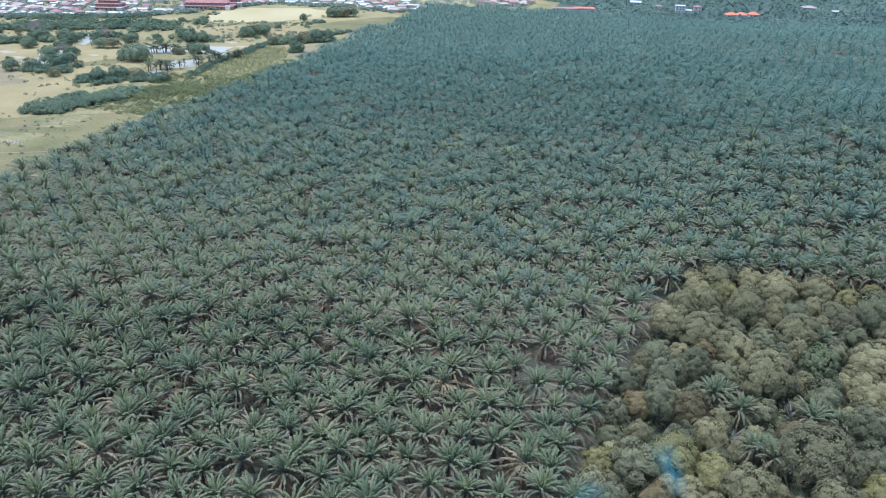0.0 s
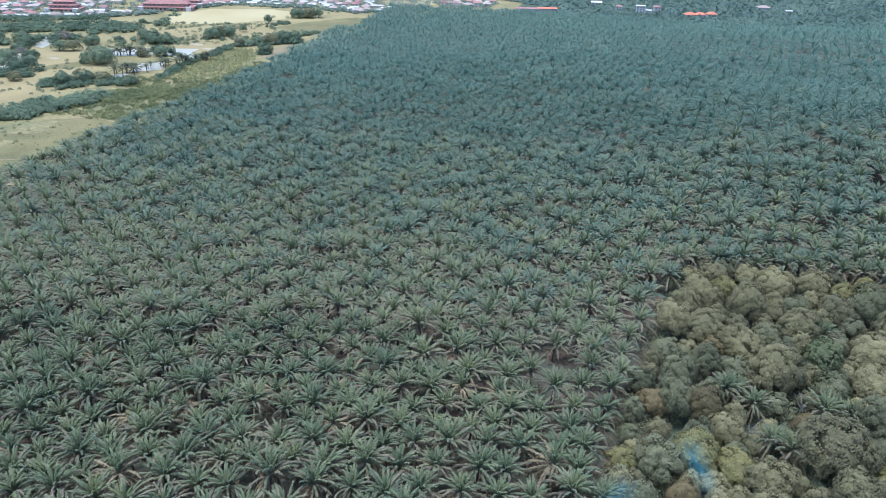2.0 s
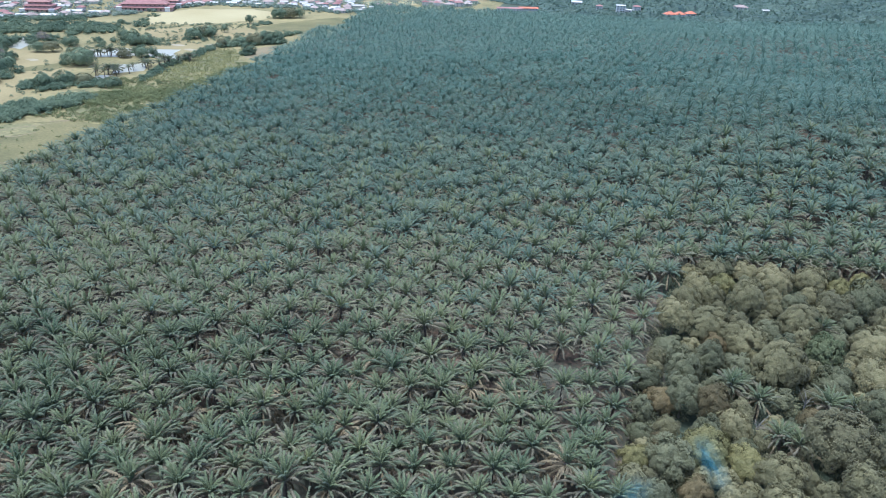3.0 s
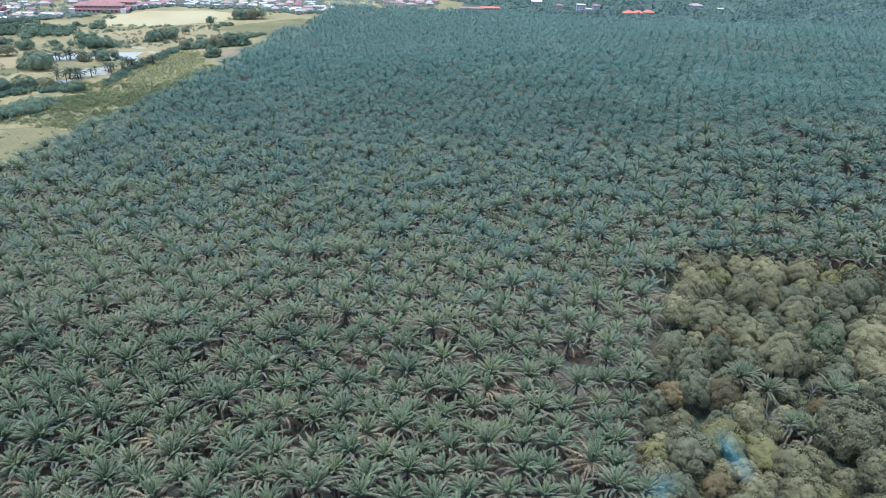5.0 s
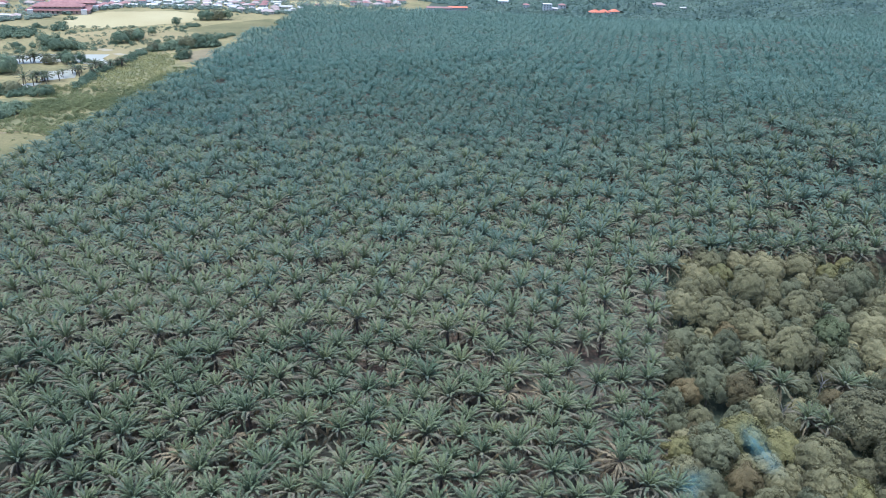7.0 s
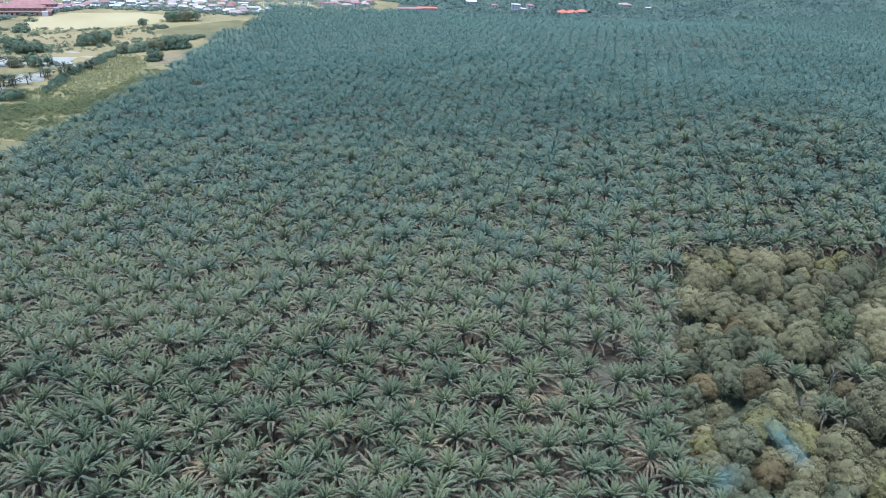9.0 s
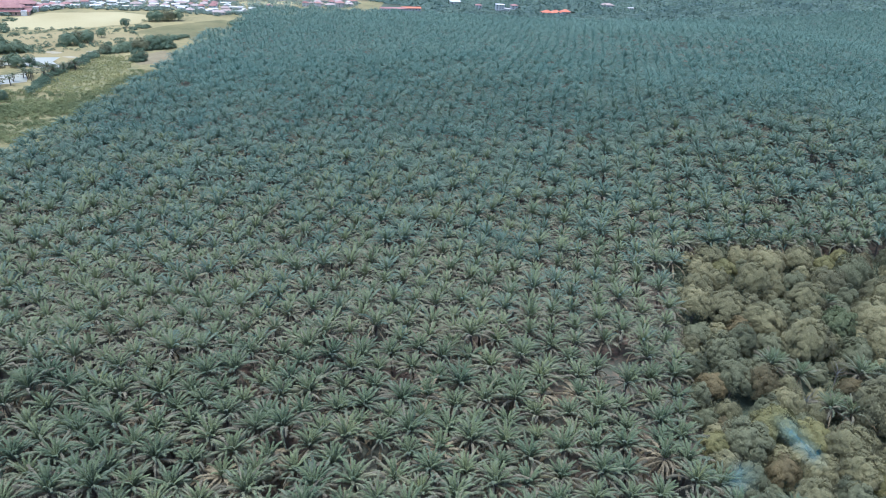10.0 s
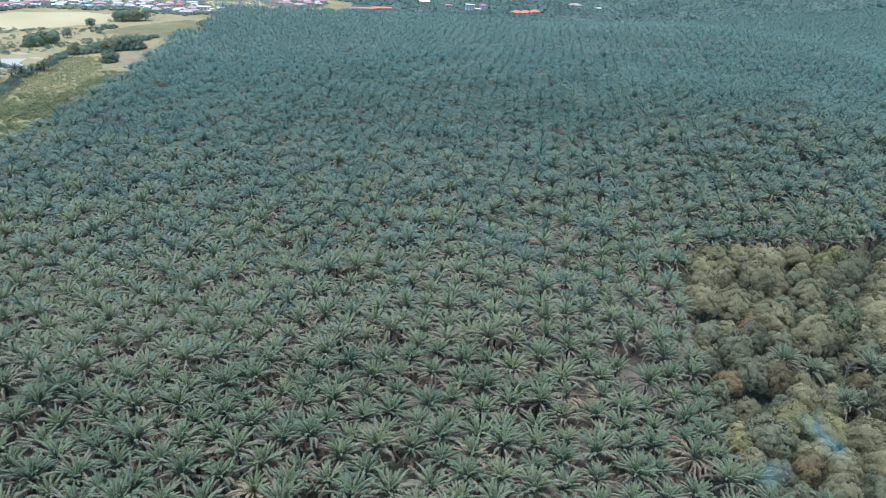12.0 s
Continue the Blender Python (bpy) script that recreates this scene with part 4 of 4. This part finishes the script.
def canopy():
    """The closed roof of the far woods: domed crowns side by side, uneven in height."""
    step, cell = 4.5, 12.0
    gx, gy = np.meshgrid(np.arange(-240, 1300, step), np.arange(970, 1750, step))
    r = np.random.RandomState(6)
    shape = (int(1600 / cell) + 4, int(860 / cell) + 4)
    jx, jy, tall, wide = r.uniform(0.1, 0.9, shape), r.uniform(0.1, 0.9, shape), r.uniform(5.5, 11.5, shape), r.uniform(5.5, 8.5, shape)
    ci, cj = ((gx + 260) / cell).astype(int), ((gy - 950) / cell).astype(int)
    z = np.full(gx.shape, 3.0)
    for di in (-1, 0, 1):
        for dj in (-1, 0, 1):
            i, j = np.clip(ci + di, 0, shape[0] - 1), np.clip(cj + dj, 0, shape[1] - 1)
            d2 = ((gx - (i + jx[i, j]) * cell + 260) ** 2 + (gy - (j + jy[i, j]) * cell - 950) ** 2) / wide[i, j] ** 2
            z = np.maximum(z, tall[i, j] * np.sqrt(np.clip(1 - 0.75 * d2, 0, 1)))
    # the crowns sink to shrubs round the single houses
    for u, w in LONE:
        z = z * np.clip((np.hypot(gx - u, np.where(gy < w, 0.45, 1.0) * (gy - w)) - 8) / 22, 0.12, 1)
    z = z * np.clip((gx + 92 + np.maximum(0, gy - 1085) / 0.6) / 55, 0.08, 1) + r.uniform(-0.9, 0.9, z.shape)
    v = np.stack([(gx + r.uniform(-1.4, 1.4, z.shape)).ravel(), (gy + r.uniform(-1.4, 1.4, z.shape)).ravel(), (z + land(gx, gy)).ravel()], 1)
    ok = np.array([wooded(x, y) and x < 150 + 0.8 * (y - 380) for x, y in zip(gx.ravel(), gy.ravel())])
    w = gx.shape[1]
    j, i = np.meshgrid(np.arange(gx.shape[0] - 1), np.arange(w - 1), indexing="ij")
    a = (j * w + i).ravel()
    q = np.stack([a, a + 1, a + 1 + w, a + w], 1)
    q = q[ok[q].all(1)]
    # sprays of leaves all over it
    at = v[r.choice(np.flatnonzero(ok), 110000)] + r.uniform(-2.2, 2.2, (110000, 3)) * np.array([1, 1, 0.35]) + np.array([0, 0, 0.5])
    n, t = r.normal(size=at.shape) * 0.6 + np.array([0, -0.3, 1.0]), r.normal(size=at.shape)
    t = np.cross(n, t)
    t, b = t / np.linalg.norm(t, axis=1)[:, None], np.cross(n, t)
    b = b / np.linalg.norm(b, axis=1)[:, None]
    size = r.uniform(0.8, 1.9, (len(at), 1))
    leaves = np.stack([at - t * size, at + b * size * 1.2, at + t * size], 1).reshape(-1, 3)
    tris = np.vstack([q[:, [0, 1, 2]], q[:, [0, 2, 3]], np.arange(len(leaves)).reshape(-1, 3) + len(v)])
    tagged(new("far_woods", build("far_woods", np.vstack([v, leaves]), tris, [LEAF_FAR])), "closed blue-green canopy of woods behind the plantation", "trees", kind="stuff")


canopy()


def garden_trees():
    """Trees among the houses and beyond the fields."""
    rnd = random.Random(32)
    out = []
    while len(out) < 2800:
        x, y = rnd.uniform(-950, -180), rnd.uniform(600, 1300)
        if y < town_edge(x) - 8 or y > town_edge(x) + 230:
            continue
        out.append((x, y, rnd.uniform(2.0, 5.0)))
    return out


def town_screen():
    rnd = random.Random(47)
    return [(x, town_edge(x) + rnd.uniform(-14, 10), rnd.uniform(2.4, 5.6)) for x in (rnd.uniform(-900, -270) for _ in range(360))]


undergrowth("town_trees", town_screen(), 0.15, 200, LEAF_HAZED, "green trees screening the edge of the town, haze put into their colour", "trees", 140, True)
undergrowth("garden_trees", garden_trees(), 0.3, 36, LEAF_HAZED, "green trees growing between the houses of the town, haze put into their colour", "trees", 104)


# ---- houses of the town ----
def box(bm, x0, x1, y0, y1, z0, z1):
    bmesh.ops.create_cube(bm, size=1, matrix=Matrix.Translation(((x0 + x1) / 2, (y0 + y1) / 2, (z0 + z1) / 2)) @ Matrix.Diagonal((x1 - x0, y1 - y0, z1 - z0, 1)))


def roof_bmesh(w, d, z, rise, over, hip):
    bm = bmesh.new()
    a, b = w / 2 + over, d / 2 + over
    r = max(0.3, a - b) if hip else a
    low = [bm.verts.new(p) for p in ((-a, -b, z), (a, -b, z), (a, b, z), (-a, b, z))]
    eave = [bm.verts.new((v.co.x, v.co.y, z + 0.25)) for v in low]
    ridge = [bm.verts.new((-r, 0, z + rise)), bm.verts.new((r, 0, z + rise))]
    bm.faces.new(low[::-1])
    for k in range(4):
        bm.faces.new((low[k], low[(k + 1) % 4], eave[(k + 1) % 4], eave[k]))
    bm.faces.new((eave[0], eave[1], ridge[1], ridge[0]))
    bm.faces.new((eave[2], eave[3], ridge[0], ridge[1]))
    bm.faces.new((eave[1], eave[2], ridge[1]))
    bm.faces.new((eave[3], eave[0], ridge[0]))
    return bm


def house(w, d, floors, roof, rise, hip, label, category="house", wall=PLASTER):
    root = tagged(new("house"), label, category, "houses of the town")
    h = 3.0 * floors
    bm = bmesh.new()
    box(bm, -w / 2, w / 2, -d / 2, d / 2, -0.5, h + 0.05)
    shell = part("wall", bm, wall, root)
    part("roof", roof_bmesh(w, d, h + 0.05, rise, 0.7, hip), roof, root)
    for fl in range(floors):
        n = max(2, int(w / 4))
        for k in range(n):
            x = -w / 2 + w * (k + 0.5) / n
            bm = bmesh.new()
            if fl == 0 and k == n // 2:
                box(bm, x - 0.5, x + 0.5, -d / 2 - 0.06, -d / 2 + 0.05, 0, 2.1)
                part("door", bm, DOOR_WOOD, shell)
            else:
                box(bm, x - 0.7, x + 0.7, -d / 2 - 0.05, -d / 2 + 0.05, fl * 3 + 0.9, fl * 3 + 2.2)
                part("window", bm, DARK_GLASS, shell)
    return root


def tiered_hall(w, d, tiers, label):
    """A broad hall whose red roofs step back in tiers over dark bands of windows, with pale gable ends."""
    root = tagged(new("hall"), label, "hall", "halls of the town")
    z = 0.0
    for k in range(tiers):
        tw, td, h = w * (1 - 0.2 * k), d * (1 - 0.3 * k), 4.2 if k == 0 else 2.6
        bm = bmesh.new()
        box(bm, -tw / 2, tw / 2, -td / 2, td / 2, z - 0.5, z + h)
        band_wall = part("wall", bm, PINK_WALL, root)
        n = int(tw / 5)
        for i in range(n):
            bm = bmesh.new()
            x = -tw / 2 + tw * (i + 0.5) / n
            box(bm, x - 0.9, x + 0.9, -td / 2 - 0.06, -td / 2 + 0.05, z + 1.0, z + h - 0.9)
            part("window", bm, DARK_GLASS, band_wall)
        rise = 2.8 if k < tiers - 1 else 4.5
        part("roof", roof_bmesh(tw, td, z + h, rise, 1.6, True), ROOF_RED, root)
        z += h + rise * 0.45
    for side in (-1, 1):
        bm = bmesh.new()
        box(bm, side * w * 0.43 - 3, side * w * 0.43 + 3, -d / 2 - 2.5, -d / 2 + 3, -0.5, 5.2)
        part("porch", bm, PLASTER, root, "white gabled porch")
    return root


def town():
    rnd = random.Random(17)
    kinds = [house(13, 9, 1, ROOF_RED, 2.6, True, "single-storey house with a red tiled roof"), house(12, 8, 1, ROOF_PALE, 1.6, False, "small house with a pale sheet-metal roof"),
             house(15, 10, 1, ROOF_BROWN, 2.6, True, "low house with a weathered brown roof"), house(18, 11, 1, ROOF_PALE, 1.5, False, "long pale-roofed building among trees"), house(11, 9, 2, ROOF_RED, 2.4, True, "two-storey white house with a red roof")]
    spots = []
    for _ in range(12000):
        x, y = rnd.uniform(-900, -190), rnd.uniform(670, 1250)
        edge = town_edge(x)
        if y < edge + 4 or y > edge + 165 or (-640 < x < -515 and 800 < y < 890) or (-690 < x < -615 and 745 < y < 815) or (-350 < x < -250 and 1000 < y < 1092):
            continue
        if any(abs(x - u) < 13 and abs(y - w) < 11 for u, w in spots):
            continue
        spots.append((x, y))
        if len(spots) > 370:
            break
    for x, y in spots:
        plant(rnd.choice([kinds[0], kinds[1], kinds[1], kinds[2], kinds[2], kinds[2], kinds[3], kinds[4]]), x, y, rnd.uniform(0.7, 1.0), 0.35 + rnd.uniform(-0.15, 0.15) + (1.57 if rnd.random() < 0.4 else 0))
    # single houses on the wood's edge
    plant(kinds[1], -45, 1155, 1.2, 0.2)
    plant(kinds[4], -10, 1116, 0.8, 0.1)
    plant(kinds[4], 42, 1128, 0.9, 0.3)
    plant(kinds[1], 30, 1108, 0.9, -0.2)
    plant(kinds[2], 190, 1195, 1.2, 0.1)
    plant(kinds[1], 222, 1180, 0.8, 0.4)
    for kind in kinds:
        remove(kind)
    for x, y, w, d, fl, roof, rise, hip, turn, label in (
            (20, 1102, 12, 9, 3, ROOF_PALE, 1.0, True, 0.1, "three-storey white block with a pale roof"),
            (86, 1087, 14, 10, 1, ROOF_ORANGE, 3.6, True, 0.35, "villa with a bright orange tiled roof"), (99, 1092, 13, 10, 1, ROOF_ORANGE, 3.6, True, 0.35, "villa with a bright orange tiled roof"),
            (114, 1104, 13, 9, 1, ROOF_ORANGE, 3.4, True, 0.4, "villa with a bright orange tiled roof"), (-128, 1046, 34, 9, 1, ROOF_RED, 1.6, False, 0.25, "long low shed with a red roof"),
            (-104, 1060, 26, 9, 1, ROOF_ORANGE, 1.8, False, 0.3, "low building with a faded orange roof")):
        ob = house(w, d, fl, roof, rise, hip, label)
        ob.matrix_basis = Matrix.LocRotScale((x, y, float(land(x, y))), Euler((0, 0, turn)), None)
    for x, y, w, d, tiers, turn, label in ((-553, 842, 66, 24, 2, 0.38, "long hall with two tiers of dark red roof"), (-556, 876, 62, 22, 2, 0.38, "long hall with two tiers of dark red roof"),
                                           (-648, 775, 38, 24, 3, 0.35, "large pavilion with a three-tiered red roof")):
        tiered_hall(w, d, tiers, label).matrix_basis = pose(x, y, 0, 0, 0, math.degrees(turn))


town()


# ---- smoke drifting out of the forest ----
def smoke_material(density):
    """Thin smoke: dense along its middle, thinning to nothing at its sides and ends, broken by billows."""
    m = bpy.data.materials.new("thin_smoke")
    m.use_nodes = True
    nt = m.node_tree
    n, link = nt.nodes, nt.links.new
    bsdf, out = n["Principled BSDF"], n["Material Output"]
    bsdf.inputs["Base Color"].default_value = (0.16, 0.38, 0.41, 1)
    bsdf.inputs["Roughness"].default_value, bsdf.inputs["Specular IOR Level"].default_value = 1.0, 0.0

    def calc(op, a, b):
        node = n.new("ShaderNodeMath")
        node.operation, node.use_clamp = op, op == "MULTIPLY"
        for k, value in enumerate((a, b)):
            if isinstance(value, float):
                node.inputs[k].default_value = value
            else:
                link(value, node.inputs[k])
        return node.outputs[0]

    tex, split, tn = n.new("ShaderNodeTexCoord"), n.new("ShaderNodeSeparateXYZ"), n.new("ShaderNodeTexNoise")
    link(tex.outputs["Generated"], split.inputs[0])
    tn.inputs["Scale"].default_value, tn.inputs["Detail"].default_value, tn.inputs["Distortion"].default_value = 0.45, 4, 0.8
    link(tex.outputs["Object"], tn.inputs["Vector"])
    fades = []
    for axis in (0, 1):
        c = split.outputs[axis]
        fades.append(calc("MULTIPLY", calc("MULTIPLY", c, calc("SUBTRACT", 1.0, c)), 4.0))
    side = calc("MULTIPLY", fades[0], calc("MULTIPLY", fades[1], fades[1]))
    rng = n.new("ShaderNodeMapRange")
    rng.inputs["From Min"].default_value, rng.inputs["From Max"].default_value, rng.inputs["To Max"].default_value = 0.3, 0.75, density
    link(tn.outputs["Fac"], rng.inputs["Value"])
    clear, mix = n.new("ShaderNodeBsdfTransparent"), n.new("ShaderNodeMixShader")
    link(calc("MULTIPLY", side, rng.outputs[0]), mix.inputs[0])
    link(clear.outputs[0], mix.inputs[1])
    link(bsdf.outputs[0], mix.inputs[2])
    link(mix.outputs[0], out.inputs["Surface"])
    return m


SMOKE, FAINT_SMOKE = smoke_material(0.135), smoke_material(0.09)


def smoke(start, end, wide, seed, label, veil):
    """A drifting plume of three billowing veils that cross along its line."""
    root = tagged(new("smoke"), label, "smoke")
    a, b = Vector(start), Vector(end)
    length = (b - a).length
    for k in range(3):
        nx, ny = 24, 14
        gx, gy = np.meshgrid(np.linspace(0, 1, nx), np.linspace(-1, 1, ny))
        w = wide * (0.55 + 0.75 * gx)
        v = np.stack([gx * length, gy * w, 0.45 * np.sin(gx * 7 + gy * 2.5 + k * 2 + seed) + 0.35 * np.sin(gy * 5 + gx * 3 + seed)], -1).reshape(-1, 3)
        j, i = np.meshgrid(np.arange(ny - 1), np.arange(nx - 1), indexing="ij")
        q = (j * nx + i).ravel()
        wisp = under("wisp", build("wisp", v, np.stack([q, q + 1, q + 1 + nx, q + nx], 1), [veil], None, True), root)
        wisp.matrix_basis = Euler((radians(-35 + 45 * k), 0, 0)).to_matrix().to_4x4()
        wisp.visible_shadow = False
    root.matrix_basis = Matrix.Translation(a) @ (b - a).to_track_quat("X", "Z").to_matrix().to_4x4()


smoke((67.5, 150.5, 9.5), (60.5, 167, 14), 4.0, 1, "thin blue smoke rising from the forest", SMOKE)
smoke((41, 140, 5), (48.5, 154, 8), 4.8, 2, "faint blue smoke between palms and trees", FAINT_SMOKE)
